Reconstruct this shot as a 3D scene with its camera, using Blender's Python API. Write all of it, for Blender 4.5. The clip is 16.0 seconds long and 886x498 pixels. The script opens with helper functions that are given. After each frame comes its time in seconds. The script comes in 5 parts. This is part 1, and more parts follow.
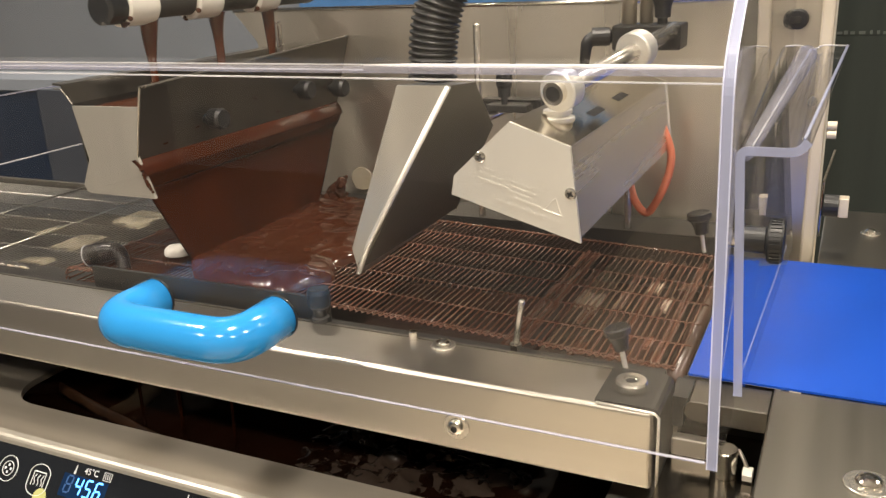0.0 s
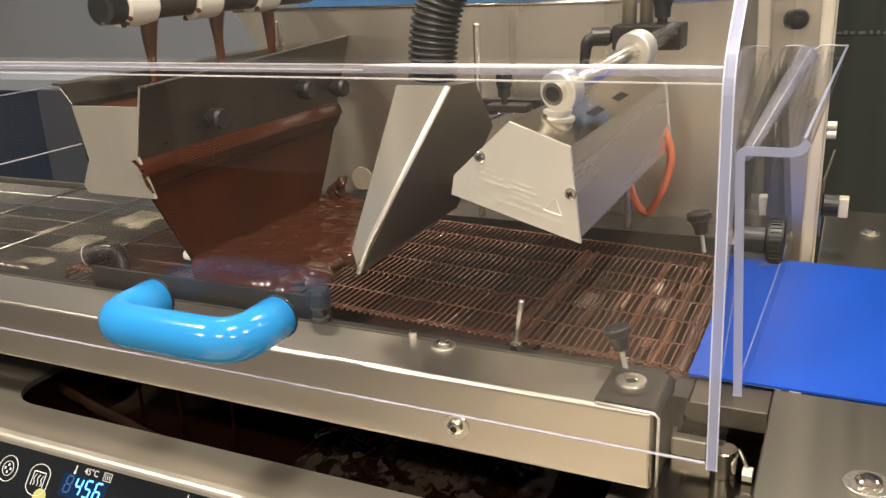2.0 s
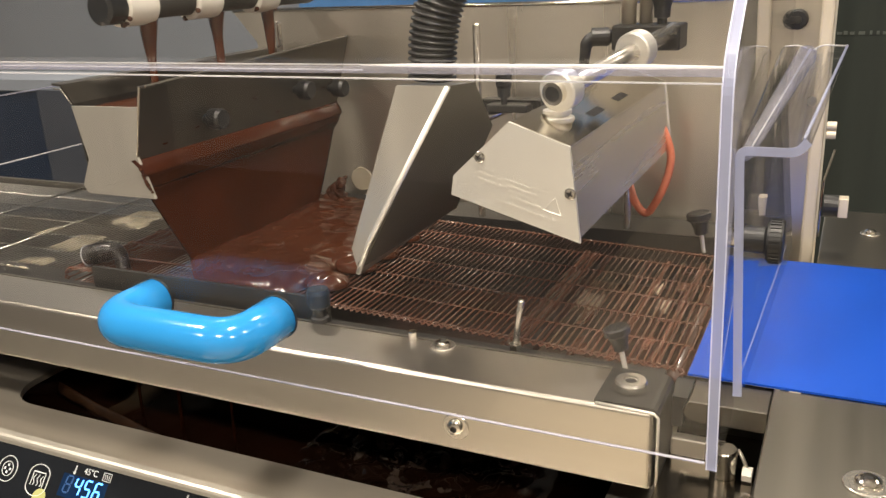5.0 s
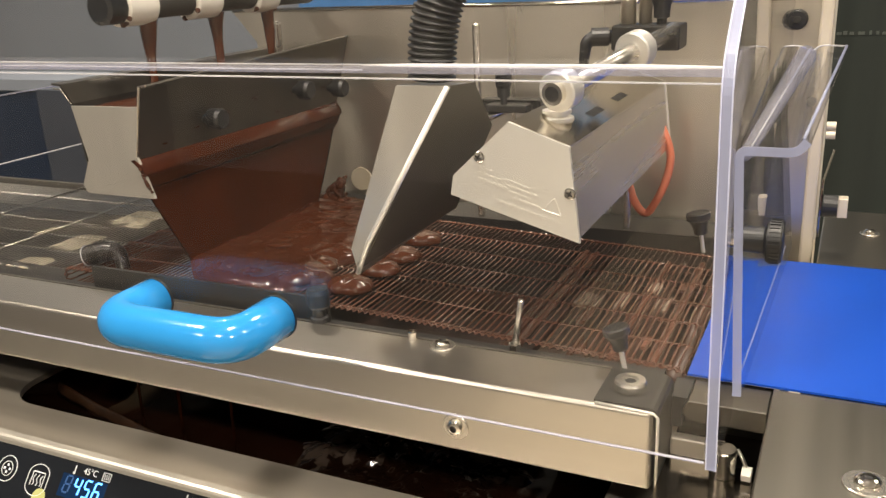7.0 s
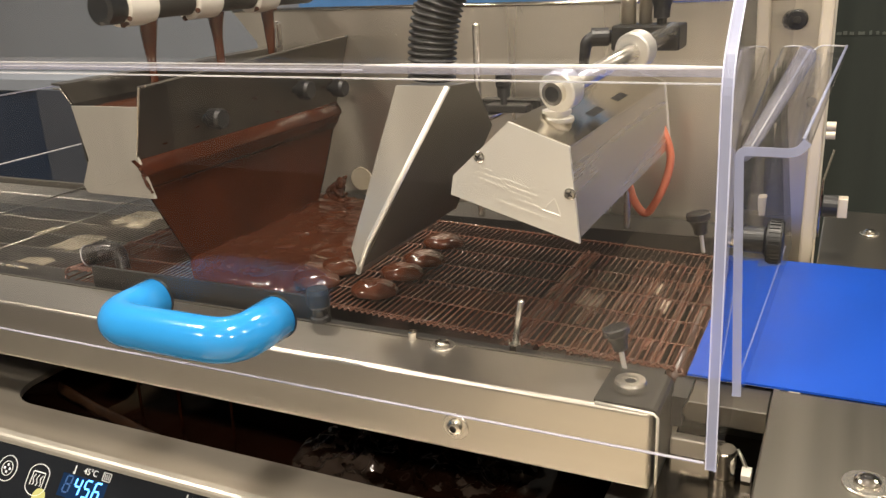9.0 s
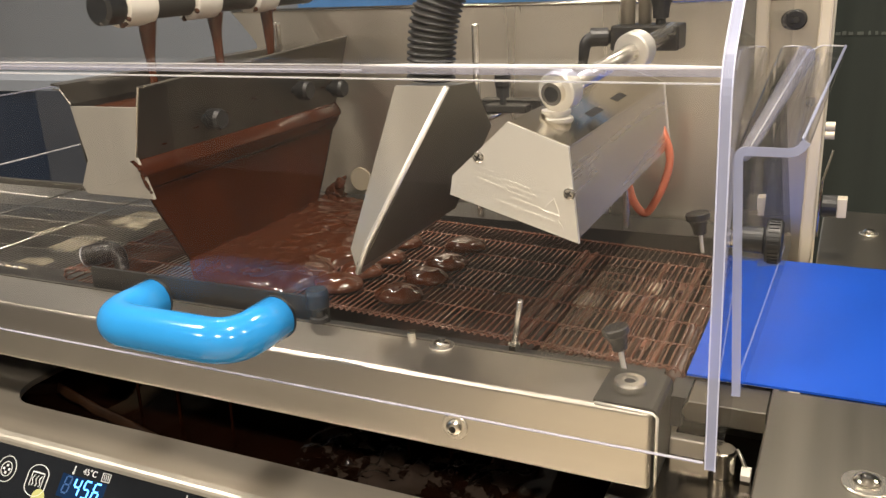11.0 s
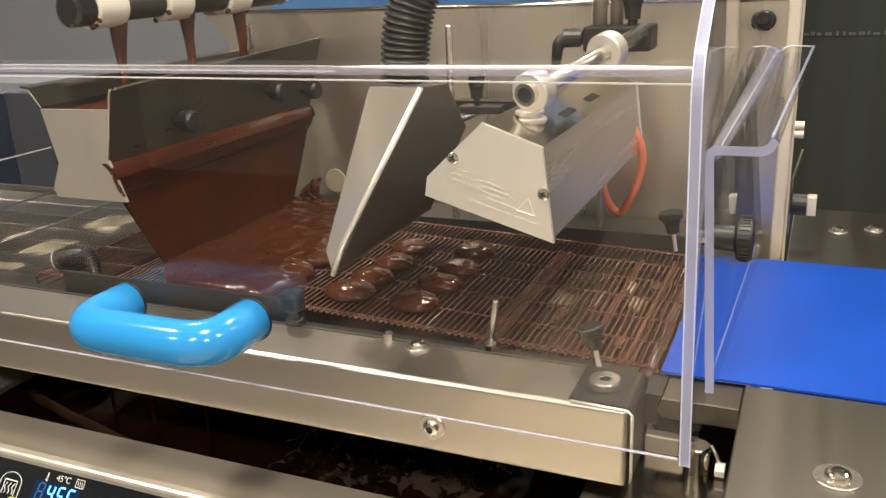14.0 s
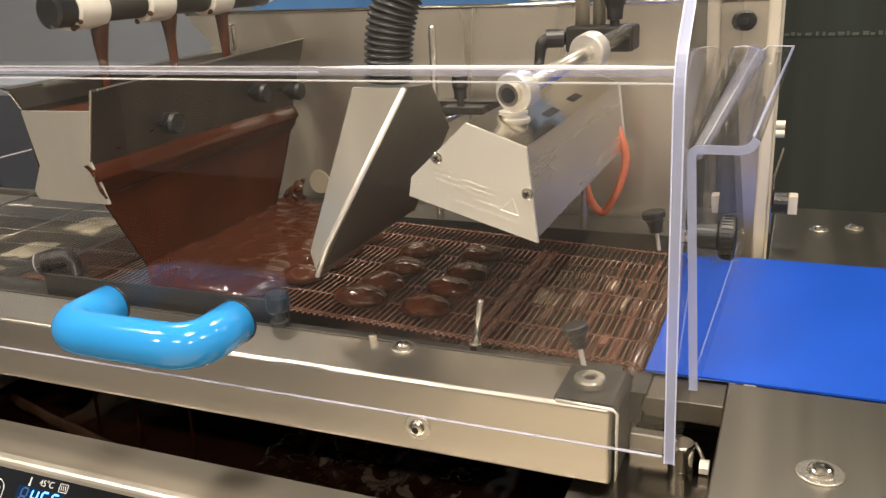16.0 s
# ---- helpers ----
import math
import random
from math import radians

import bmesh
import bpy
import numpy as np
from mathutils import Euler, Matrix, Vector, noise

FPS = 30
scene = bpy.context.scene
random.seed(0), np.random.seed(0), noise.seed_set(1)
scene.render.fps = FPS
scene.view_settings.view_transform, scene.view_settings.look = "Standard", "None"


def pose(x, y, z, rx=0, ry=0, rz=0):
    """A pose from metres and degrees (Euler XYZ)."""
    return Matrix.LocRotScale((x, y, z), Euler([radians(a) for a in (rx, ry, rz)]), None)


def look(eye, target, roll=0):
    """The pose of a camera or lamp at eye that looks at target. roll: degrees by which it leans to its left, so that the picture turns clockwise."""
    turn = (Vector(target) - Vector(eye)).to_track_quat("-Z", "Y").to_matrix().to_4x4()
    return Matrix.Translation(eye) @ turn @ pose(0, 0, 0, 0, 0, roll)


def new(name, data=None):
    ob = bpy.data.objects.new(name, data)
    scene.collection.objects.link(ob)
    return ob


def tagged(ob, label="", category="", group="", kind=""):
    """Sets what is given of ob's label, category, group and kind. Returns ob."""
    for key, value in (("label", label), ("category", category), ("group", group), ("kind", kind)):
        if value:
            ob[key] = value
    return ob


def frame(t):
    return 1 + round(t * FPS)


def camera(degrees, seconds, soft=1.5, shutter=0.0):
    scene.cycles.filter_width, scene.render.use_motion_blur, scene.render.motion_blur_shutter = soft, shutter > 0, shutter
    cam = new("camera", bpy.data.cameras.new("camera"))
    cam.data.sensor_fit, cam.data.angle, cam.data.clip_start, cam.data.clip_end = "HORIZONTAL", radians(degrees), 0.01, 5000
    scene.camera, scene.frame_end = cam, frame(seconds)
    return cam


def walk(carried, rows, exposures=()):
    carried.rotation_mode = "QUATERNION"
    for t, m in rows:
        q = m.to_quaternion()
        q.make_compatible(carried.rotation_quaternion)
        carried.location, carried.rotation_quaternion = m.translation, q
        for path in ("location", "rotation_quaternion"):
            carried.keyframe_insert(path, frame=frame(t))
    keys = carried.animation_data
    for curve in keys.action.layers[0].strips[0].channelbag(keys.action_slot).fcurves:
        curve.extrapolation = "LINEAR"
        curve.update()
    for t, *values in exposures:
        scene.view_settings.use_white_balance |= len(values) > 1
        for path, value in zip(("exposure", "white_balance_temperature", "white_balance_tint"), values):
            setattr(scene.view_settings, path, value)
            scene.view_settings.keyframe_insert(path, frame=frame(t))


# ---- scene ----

cam = camera(54.58, 16.0, soft=1.4)
PATH = [
    (0, pose(0.08, -0.4139, 0.2334, 71.668, 2.550, 25.030)),
    (4, pose(0.0801, -0.4138, 0.2333, 71.68, 2.552, 25.026)),
    (6.5, pose(0.0802, -0.4139, 0.2332, 71.695, 2.530, 25.005)),
    (9, pose(0.0803, -0.414, 0.2333, 71.69, 2.520, 25.010)),
    (11.5, pose(0.0803, -0.414, 0.2331, 71.721, 2.544, 24.941)),
    (12, pose(0.0803, -0.4140, 0.2332, 71.71, 2.520, 24.860)),
    (12.5, pose(0.0802, -0.4145, 0.2331, 71.715, 2.500, 24.50)),
    (13, pose(0.0805, -0.4146, 0.2332, 71.700, 2.480, 23.965)),
    (13.5, pose(0.0808, -0.4145, 0.2334, 71.680, 2.490, 23.792)),
    (14, pose(0.0810, -0.4149, 0.2332, 71.720, 2.510, 23.268)),
    (14.5, pose(0.0812, -0.4151, 0.2333, 71.695, 2.485, 22.775)),
    (15, pose(0.0812, -0.4150, 0.2332, 71.690, 2.475, 22.60)),
    (15.5, pose(0.0812, -0.4153, 0.2331, 71.715, 2.495, 22.54)),
    (16, pose(0.0811, -0.4155, 0.2329, 71.740, 2.520, 22.165)),
]
walk(cam, PATH)
scene.view_settings.exposure = 0.0

world = bpy.data.worlds.new("room_air")
scene.world = world
world.use_nodes = True
world.node_tree.nodes["Background"].inputs[0].default_value = (0.9, 0.92, 1.0, 1)
world.node_tree.nodes["Background"].inputs[1].default_value = 0.05


def lamp(name, eye, target, w, h, watts, color):
    d = bpy.data.lights.new(name, "AREA")
    d.shape, d.size, d.size_y, d.energy, d.color = "RECTANGLE", w, h, watts, color
    ob = new(name, d)
    ob.matrix_world = look(eye, target)
    return ob


WARM = (1.0, 0.882, 0.724)
for lx, ly in ((-1.3, -0.3), (0.1, -0.3), (1.5, -0.3), (-1.3, -1.7), (0.1, -1.7), (1.5, -1.7), (-1.3, 1.1), (0.1, 1.1), (1.5, 1.1)):
    lamp("ceiling_lamp", (lx, ly, 1.60), (lx, ly + 0.0001, 0.0), 0.22, 0.22, 26.8, WARM)


# ---- materials ----
def mat(name, color, rough=0.5, metal=0.0, vary=0.15, scale=40.0, bump=0.0, bscale=0.0, stretch=(1, 1, 1), coat=0.0,
        rvary=0.1, color2=None, island=False, ior=1.5):
    m = bpy.data.materials.new(name)
    m.use_nodes = True
    nt = m.node_tree
    b = nt.nodes["Principled BSDF"]
    b.inputs["Metallic"].default_value = metal
    b.inputs["IOR"].default_value = ior
    b.inputs["Coat Weight"].default_value = coat
    b.inputs["Coat Roughness"].default_value = 0.08
    co = nt.nodes.new("ShaderNodeTexCoord")
    mp = nt.nodes.new("ShaderNodeMapping")
    mp.inputs["Scale"].default_value = stretch
    nt.links.new(co.outputs["Object"], mp.inputs["Vector"])
    n1 = nt.nodes.new("ShaderNodeTexNoise")
    n1.inputs["Scale"].default_value = scale
    n1.inputs["Detail"].default_value = 6
    nt.links.new(mp.outputs[0], n1.inputs["Vector"])
    n2 = nt.nodes.new("ShaderNodeTexNoise")
    n2.inputs["Scale"].default_value = scale * 0.13
    n2.inputs["Detail"].default_value = 3
    nt.links.new(mp.outputs[0] if stretch != (1, 1, 1) else co.outputs["Object"], n2.inputs["Vector"])
    mixf = nt.nodes.new("ShaderNodeMath")
    mixf.operation = "MULTIPLY_ADD"
    mixf.inputs[1].default_value = 0.5
    nt.links.new(n1.outputs["Fac"], mixf.inputs[0])
    half = nt.nodes.new("ShaderNodeMath")
    half.operation = "MULTIPLY"
    half.inputs[1].default_value = 0.5
    nt.links.new(n2.outputs["Fac"], half.inputs[0])
    nt.links.new(half.outputs[0], mixf.inputs[2])
    ramp = nt.nodes.new("ShaderNodeValToRGB")
    c = color
    c2 = color2 or tuple(min(1.0, v * (1 + vary)) for v in c)
    c1 = tuple(v * (1 - vary) for v in c)
    ramp.color_ramp.elements[0].position, ramp.color_ramp.elements[0].color = 0.3, (*c1, 1)
    ramp.color_ramp.elements[1].position, ramp.color_ramp.elements[1].color = 0.7, (*c2, 1)
    nt.links.new(mixf.outputs[0], ramp.inputs[0])
    nt.links.new(ramp.outputs[0], b.inputs["Base Color"])
    rr = nt.nodes.new("ShaderNodeMapRange")
    rr.inputs["To Min"].default_value = max(0.02, rough * (1 - rvary))
    rr.inputs["To Max"].default_value = min(1.0, rough * (1 + rvary))
    rr.inputs["From Min"].default_value, rr.inputs["From Max"].default_value = 0.3, 0.7
    nt.links.new(mixf.outputs[0], rr.inputs["Value"])
    nt.links.new(rr.outputs[0], b.inputs["Roughness"])
    if bump:
        bp = nt.nodes.new("ShaderNodeBump")
        bp.inputs["Strength"].default_value = bump
        bp.inputs["Distance"].default_value = 0.001
        n3 = n1
        if bscale:
            n3 = nt.nodes.new("ShaderNodeTexNoise")
            n3.inputs["Scale"].default_value = bscale
            n3.inputs["Detail"].default_value = 4
            nt.links.new(mp.outputs[0], n3.inputs["Vector"])
        nt.links.new(n3.outputs["Fac"], bp.inputs["Height"])
        nt.links.new(bp.outputs[0], b.inputs["Normal"])
    return m


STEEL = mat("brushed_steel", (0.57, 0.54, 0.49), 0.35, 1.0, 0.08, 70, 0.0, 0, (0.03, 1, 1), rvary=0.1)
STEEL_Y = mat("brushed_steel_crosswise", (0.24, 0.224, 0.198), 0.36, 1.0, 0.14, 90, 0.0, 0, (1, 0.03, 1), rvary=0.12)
STEEL_WALL = mat("steel_wall", (0.64, 0.60, 0.53), 0.30, 0.92, 0.10, 40, 0.03, 250, (1, 1, 0.04), rvary=0.2)
STEEL_DARK = mat("dull_darkened_steel", (0.16, 0.148, 0.13), 0.42, 0.8, 0.12, 60)
COLUMN = mat("pale_column_steel", (0.62, 0.56, 0.46), 0.5, 0.4, 0.06, 40)
BODY_STEEL = mat("housing_steel", (0.51, 0.468, 0.405), 0.36, 0.9, 0.10, 70, 0.0, 0, (0.03, 1, 1), rvary=0.1)
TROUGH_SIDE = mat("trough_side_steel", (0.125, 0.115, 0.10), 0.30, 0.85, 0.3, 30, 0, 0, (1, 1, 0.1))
CHROME = mat("polished_steel", (0.72, 0.69, 0.63), 0.14, 1.0, 0.04, 80)
# Dark base colour stands in for the dark surroundings the deck reflects
DECK = mat("polished_deck_darkened", (0.26, 0.235, 0.20), 0.16, 1.0, 0.06, 60)
HEATER_STEEL = mat("heater_housing_steel", (0.68, 0.65, 0.60), 0.27, 0.95, 0.10, 60, 0.0, 0, (1, 0.05, 1), rvary=0.1)
HEATER_TOP = mat("polished_heater_top", (0.64, 0.58, 0.47), 0.13, 1.0, 0.05, 60)
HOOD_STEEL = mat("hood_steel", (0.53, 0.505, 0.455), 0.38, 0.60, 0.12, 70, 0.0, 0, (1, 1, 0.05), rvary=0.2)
SATIN = mat("satin_aluminium", (0.84, 0.825, 0.785), 0.42, 0.75, 0.04, 220, 0.08, 500)
# Near-white colour that paints edge highlights on hood and corner plate
WHITE_EDGE = mat("bright_edge_highlight", (0.86, 0.84, 0.79), 0.38, 0.7, 0.1, 160)
WIRE_CLEAN = mat("bright_wire", (0.55, 0.53, 0.49), 0.30, 1.0, 0.2, 300)
BLACK = mat("black_plastic", (0.010, 0.0105, 0.0125), 0.42, 0, 0.3, 200, 0.1)
BLACK_DULL = mat("dark_grey_metal", (0.030, 0.029, 0.028), 0.45, 0.4, 0.25, 90)
BLACK_GLASS = mat("black_glass", (0.012, 0.014, 0.018), 0.10, 0, 0.1, 30)
RUBBER = mat("hose_rubber", (0.010, 0.0105, 0.012), 0.36, 0, 0.25, 150)
BLUE = mat("blue_handle_plastic", (0.026, 0.255, 0.64), 0.13, 0, 0.04, 30)
BELT = mat("blue_belt_polyurethane", (0.0024, 0.055, 0.40), 0.45, 0, 0.08, 25, 0.05, 900, ior=1.36)
CHOC = mat("liquid_chocolate", (0.047, 0.0138, 0.0054), 0.13, 0, 0.25, 70, 0.16, 170, rvary=0.25, ior=1.42)
CHOC_SHEET = mat("flowing_chocolate", (0.078, 0.0185, 0.0060), 0.17, 0, 0.25, 26, 0.05, 30, (1, 1, 0.10), ior=1.42)
CHOC_POUR = mat("poured_chocolate", (0.066, 0.020, 0.0085), 0.16, 0, 0.2, 60)
# Darker copy of the chocolate, with the tank's shade in its colour
CHOC_SHADED = mat("tank_chocolate", (0.012, 0.0045, 0.0024), 0.07, 0, 0.4, 40, 0.05, 35)
# Sharp pale patches in the colour paint reflections on the tank swirls
CHOC_GLINT = mat("tank_chocolate_glints", (0.010, 0.004, 0.0022), 0.08, 0, 0.3, 62, color2=(0.044, 0.032, 0.026))
ramp_stops = [n for n in CHOC_GLINT.node_tree.nodes if n.type == "VALTORGB"][0].color_ramp.elements
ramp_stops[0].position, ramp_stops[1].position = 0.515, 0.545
CHOC_RIM = mat("brown_chocolate_film", (0.024, 0.0095, 0.0032), 0.6, 0, 0.5, 90, 0.3, 120, ior=1.3)
CHOC_WIRE = mat("chocolate_coated_wire", (0.108, 0.045, 0.029), 0.20, 0.0, 0.45, 240, coat=0.4)
CHOC_MATT = mat("dried_dark_chocolate", (0.026, 0.012, 0.008), 0.55, 0, 0.4, 60, 0.3, ior=1.3)
CHOC_TRAY = mat("smeared_tray", (0.036, 0.015, 0.009), 0.30, 0.0, 0.5, 60, 0.3, 90, (1, 0.2, 1), color2=(0.085, 0.040, 0.026))
CHOC_BAR = mat("chocolate_smeared_bar", (0.17, 0.080, 0.055), 0.20, 0, 0.5, 120, 0.4, 160, (1, 0.25, 1))
PALE_STRIP = mat("pale_tray_strip", (0.50, 0.40, 0.31), 0.3, 0, 0.5, 200, 0.4, 300)
CREAM = mat("cream_glint_and_link", (0.48, 0.43, 0.33), 0.25, 0.3, 0.5, 300)
BEIGE = mat("beige_plastic", (0.36, 0.31, 0.235), 0.4, 0, 0.2, 60)
WHITE_PL = mat("white_plastic", (0.74, 0.71, 0.65), 0.38, 0, 0.05, 60)
WHITE_SUGAR = mat("white_sugar_centre", (0.80, 0.77, 0.72), 0.6, 0, 0.08, 120, 0.3)
ORANGE = mat("orange_cable", (0.50, 0.135, 0.07), 0.45, 0, 0.12, 90)
WALL_PAINT = mat("room_wall_paint", (0.66, 0.64, 0.60), 0.8, 0, 0.08, 3, 0.05, 60)
FLOOR_DARK = mat("dark_floor_helper", (0.155, 0.147, 0.138), 0.9, 0, 0.3, 60, 0.3)
FLOOR_WARM = mat("floor_warm", (0.76, 0.67, 0.53), 0.5, 0, 0.15, 6, 0.05, 90)
CEILING = mat("ceiling_grey", (0.25, 0.24, 0.22), 0.8, 0, 0.1, 2)
CLOTH = mat("dark_green_cloth", (0.019, 0.025, 0.022), 0.85, 0, 0.5, 25, 0.2, 200, (1, 1, 0.06))
NAVY = mat("navy_panel", (0.004, 0.012, 0.032), 0.30, 0, 0.1, 6)
SLATE = mat("slate_panel", (0.034, 0.040, 0.055), 0.45, 0, 0.15, 6)
GREYPANEL = mat("grey_panel", (0.19, 0.212, 0.252), 0.55, 0, 0.12, 4)


def glow(name, color, strength):
    m = bpy.data.materials.new(name)
    m.use_nodes = True
    b = m.node_tree.nodes["Principled BSDF"]
    b.inputs["Base Color"].default_value = (*color, 1)
    b.inputs["Emission Color"].default_value = (*color, 1)
    b.inputs["Emission Strength"].default_value = strength
    return m


LED = glow("led_digits", (0.10, 0.42, 1.0), 3.0)
LED_DIM = glow("led_unlit", (0.02, 0.07, 0.20), 0.25)
FADED = mat("faded_grey_print", (0.075, 0.085, 0.080), 0.8, 0, 0.3, 200)
PRINT = mat("white_print", (0.62, 0.64, 0.66), 0.5, 0, 0.05, 100)
PRINT_GREEN = mat("yellow_green_print", (0.42, 0.43, 0.17), 0.5, 0, 0.05, 100)


def clear(name, tint, gloss_rough=0.006, base=0.035, veil=0.0026):
    m = bpy.data.materials.new(name)
    m.use_nodes = True
    nt = m.node_tree
    nt.nodes.remove(nt.nodes["Principled BSDF"])
    out = nt.nodes["Material Output"]
    tr = nt.nodes.new("ShaderNodeBsdfTransparent")
    tr.inputs[0].default_value = (*tint, 1)
    gl = nt.nodes.new("ShaderNodeBsdfGlossy")
    gl.inputs["Roughness"].default_value = gloss_rough
    lw = nt.nodes.new("ShaderNodeLayerWeight")
    lw.inputs["Blend"].default_value = 0.5
    pw = nt.nodes.new("ShaderNodeMath")
    pw.operation = "POWER"
    pw.inputs[1].default_value = 4.0
    nt.links.new(lw.outputs["Facing"], pw.inputs[0])
    fr = nt.nodes.new("ShaderNodeMapRange")
    fr.inputs["To Min"].default_value, fr.inputs["To Max"].default_value = base, 0.9
    nt.links.new(pw.outputs[0], fr.inputs["Value"])
    mx = nt.nodes.new("ShaderNodeMixShader")
    nt.links.new(fr.outputs[0], mx.inputs[0])
    nt.links.new(tr.outputs[0], mx.inputs[1])
    nt.links.new(gl.outputs[0], mx.inputs[2])
    # Faint diffuse mix added to lift the blacks like veiling glare
    haze = nt.nodes.new("ShaderNodeMixShader")
    haze.inputs[0].default_value = veil
    df = nt.nodes.new("ShaderNodeBsdfDiffuse")
    df.inputs[0].default_value = (0.8, 0.78, 0.74, 1)
    nt.links.new(mx.outputs[0], haze.inputs[1])
    nt.links.new(df.outputs[0], haze.inputs[2])
    nt.links.new(haze.outputs[0], out.inputs[0])
    return m


def cut_edge(name, color, see):
    """A sawn acrylic edge: partly clear, partly frosted."""
    m = mat(name, color, 0.3, 0, 0.15, 60, 0.1, 300, (1, 1, 0.1))
    nt = m.node_tree
    out = nt.nodes["Material Output"]
    tr = nt.nodes.new("ShaderNodeBsdfTransparent")
    tr.inputs[0].default_value = (0.80, 0.83, 0.97, 1)
    mx = nt.nodes.new("ShaderNodeMixShader")
    mx.inputs[0].default_value = see
    nt.links.new(nt.nodes["Principled BSDF"].outputs[0], mx.inputs[1])
    nt.links.new(tr.outputs[0], mx.inputs[2])
    nt.links.new(mx.outputs[0], out.inputs[0])
    return m


ACRYLIC = clear("clear_acrylic", (0.985, 0.985, 0.99), base=0.029)
ACRYLIC_EDGE = cut_edge("acrylic_cut_edge", (0.42, 0.45, 0.60), 0.54)
SMOKED = cut_edge("smoked_clear_plastic", (0.045, 0.040, 0.035), 0.45)
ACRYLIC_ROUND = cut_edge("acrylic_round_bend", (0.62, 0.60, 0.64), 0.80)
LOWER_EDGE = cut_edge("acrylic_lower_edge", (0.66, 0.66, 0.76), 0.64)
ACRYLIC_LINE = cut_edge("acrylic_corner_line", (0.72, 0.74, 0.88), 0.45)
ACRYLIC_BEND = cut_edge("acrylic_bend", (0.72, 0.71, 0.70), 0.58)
ACRYLIC_BRIGHT = cut_edge("acrylic_bend_highlight", (0.86, 0.85, 0.83), 0.34)

# ---- shape tools ----
def part(name, bm, material, parent=None, label="", smooth=False, bevel=0.0, seg=2):
    if bevel:
        bmesh.ops.bevel(bm, geom=bm.edges[:], offset=bevel, segments=seg, affect="EDGES", profile=0.5, clamp_overlap=True)
    me = bpy.data.meshes.new(name)
    bmesh.ops.recalc_face_normals(bm, faces=bm.faces[:])
    bm.to_mesh(me)
    bm.free()
    me.materials.append(material)
    if smooth:
        me.polygons.foreach_set("use_smooth", [True] * len(me.polygons))
    ob = new(name, me)
    ob.parent = parent
    if label:
        tagged(ob, label)
    return ob


def thing(name, x, y, z, label, category, group="", kind=""):
    ob = new(name)
    ob.empty_display_size = 0.01
    ob.matrix_world = pose(x, y, z)
    return tagged(ob, label, category, group, kind)


def box(x0, x1, y0, y1, z0, z1, bm=None):
    bm = bm or bmesh.new()
    v = [bm.verts.new((x, y, z)) for x in (x0, x1) for y in (y0, y1) for z in (z0, z1)]
    for f in ((0, 1, 3, 2), (4, 6, 7, 5), (0, 4, 5, 1), (2, 3, 7, 6), (0, 2, 6, 4), (1, 5, 7, 3)):
        bm.faces.new([v[i] for i in f])
    return bm


def prism(pts, y0, y1, bm=None, axis="y"):
    """A polygon in the plane across the axis, drawn out along it."""
    bm = bm or bmesh.new()
    put = {"y": lambda a, b, c: (a, c, b), "x": lambda a, b, c: (c, a, b), "z": lambda a, b, c: (a, b, c)}[axis]
    lo = [bm.verts.new(put(a, b, y0)) for a, b in pts]
    hi = [bm.verts.new(put(a, b, y1)) for a, b in pts]
    n = len(pts)
    bm.faces.new(lo), bm.faces.new(hi[::-1])
    for i in range(n):
        j = (i + 1) % n
        bm.faces.new((lo[i], hi[i], hi[j], lo[j]))
    return bm


def tube(path, r, sides=10, bm=None, caps=True):
    """A round tube along points; r may be one radius or one for each point."""
    bm = bm or bmesh.new()
    P = [Vector(p) for p in path]
    R = r if isinstance(r, (list, tuple)) else [r] * len(P)
    rings, side = [], None
    for i, p in enumerate(P):
        d = (P[min(i + 1, len(P) - 1)] - P[max(i - 1, 0)]).normalized()
        if side is None:
            side = d.orthogonal().normalized()
        side = (side - d * side.dot(d)).normalized()
        up = d.cross(side)
        rings.append([bm.verts.new(p + (side * math.cos(a) + up * math.sin(a)) * R[i]) for a in [2 * math.pi * k / sides for k in range(sides)]])
    for a, b in zip(rings, rings[1:]):
        for k in range(sides):
            bm.faces.new((a[k], a[(k + 1) % sides], b[(k + 1) % sides], b[k]))
    if caps:
        bm.faces.new(rings[0][::-1]), bm.faces.new(rings[-1])
    return bm


def lathe(profile, sides=24, bm=None, m=None):
    """Turned about z: (radius, height) from the bottom up; moved by m."""
    bm = bm or bmesh.new()
    m = m or Matrix.Identity(4)
    rings = []
    for r, z in profile:
        rings.append([bm.verts.new(m @ Vector((r * math.cos(2 * math.pi * k / sides), r * math.sin(2 * math.pi * k / sides), z))) for k in range(sides)])
    for a, b in zip(rings, rings[1:]):
        for k in range(sides):
            bm.faces.new((a[k], a[(k + 1) % sides], b[(k + 1) % sides], b[k]))
    bm.faces.new(rings[0][::-1]), bm.faces.new(rings[-1])
    return bm


def bend(pts, r, n=5):
    """Rounds the inner corners of a polyline."""
    P = [Vector(p) for p in pts]
    out = [P[0]]
    for a, b, c in zip(P, P[1:], P[2:]):
        u, w = (a - b), (c - b)
        k = min(r, u.length * 0.49, w.length * 0.49)
        s, e = b + u.normalized() * k, b + w.normalized() * k
        for i in range(n + 1):
            t = i / n
            out.append(s * (1 - t) ** 2 + b * 2 * t * (1 - t) + e * t * t)
    return out + [P[-1]]


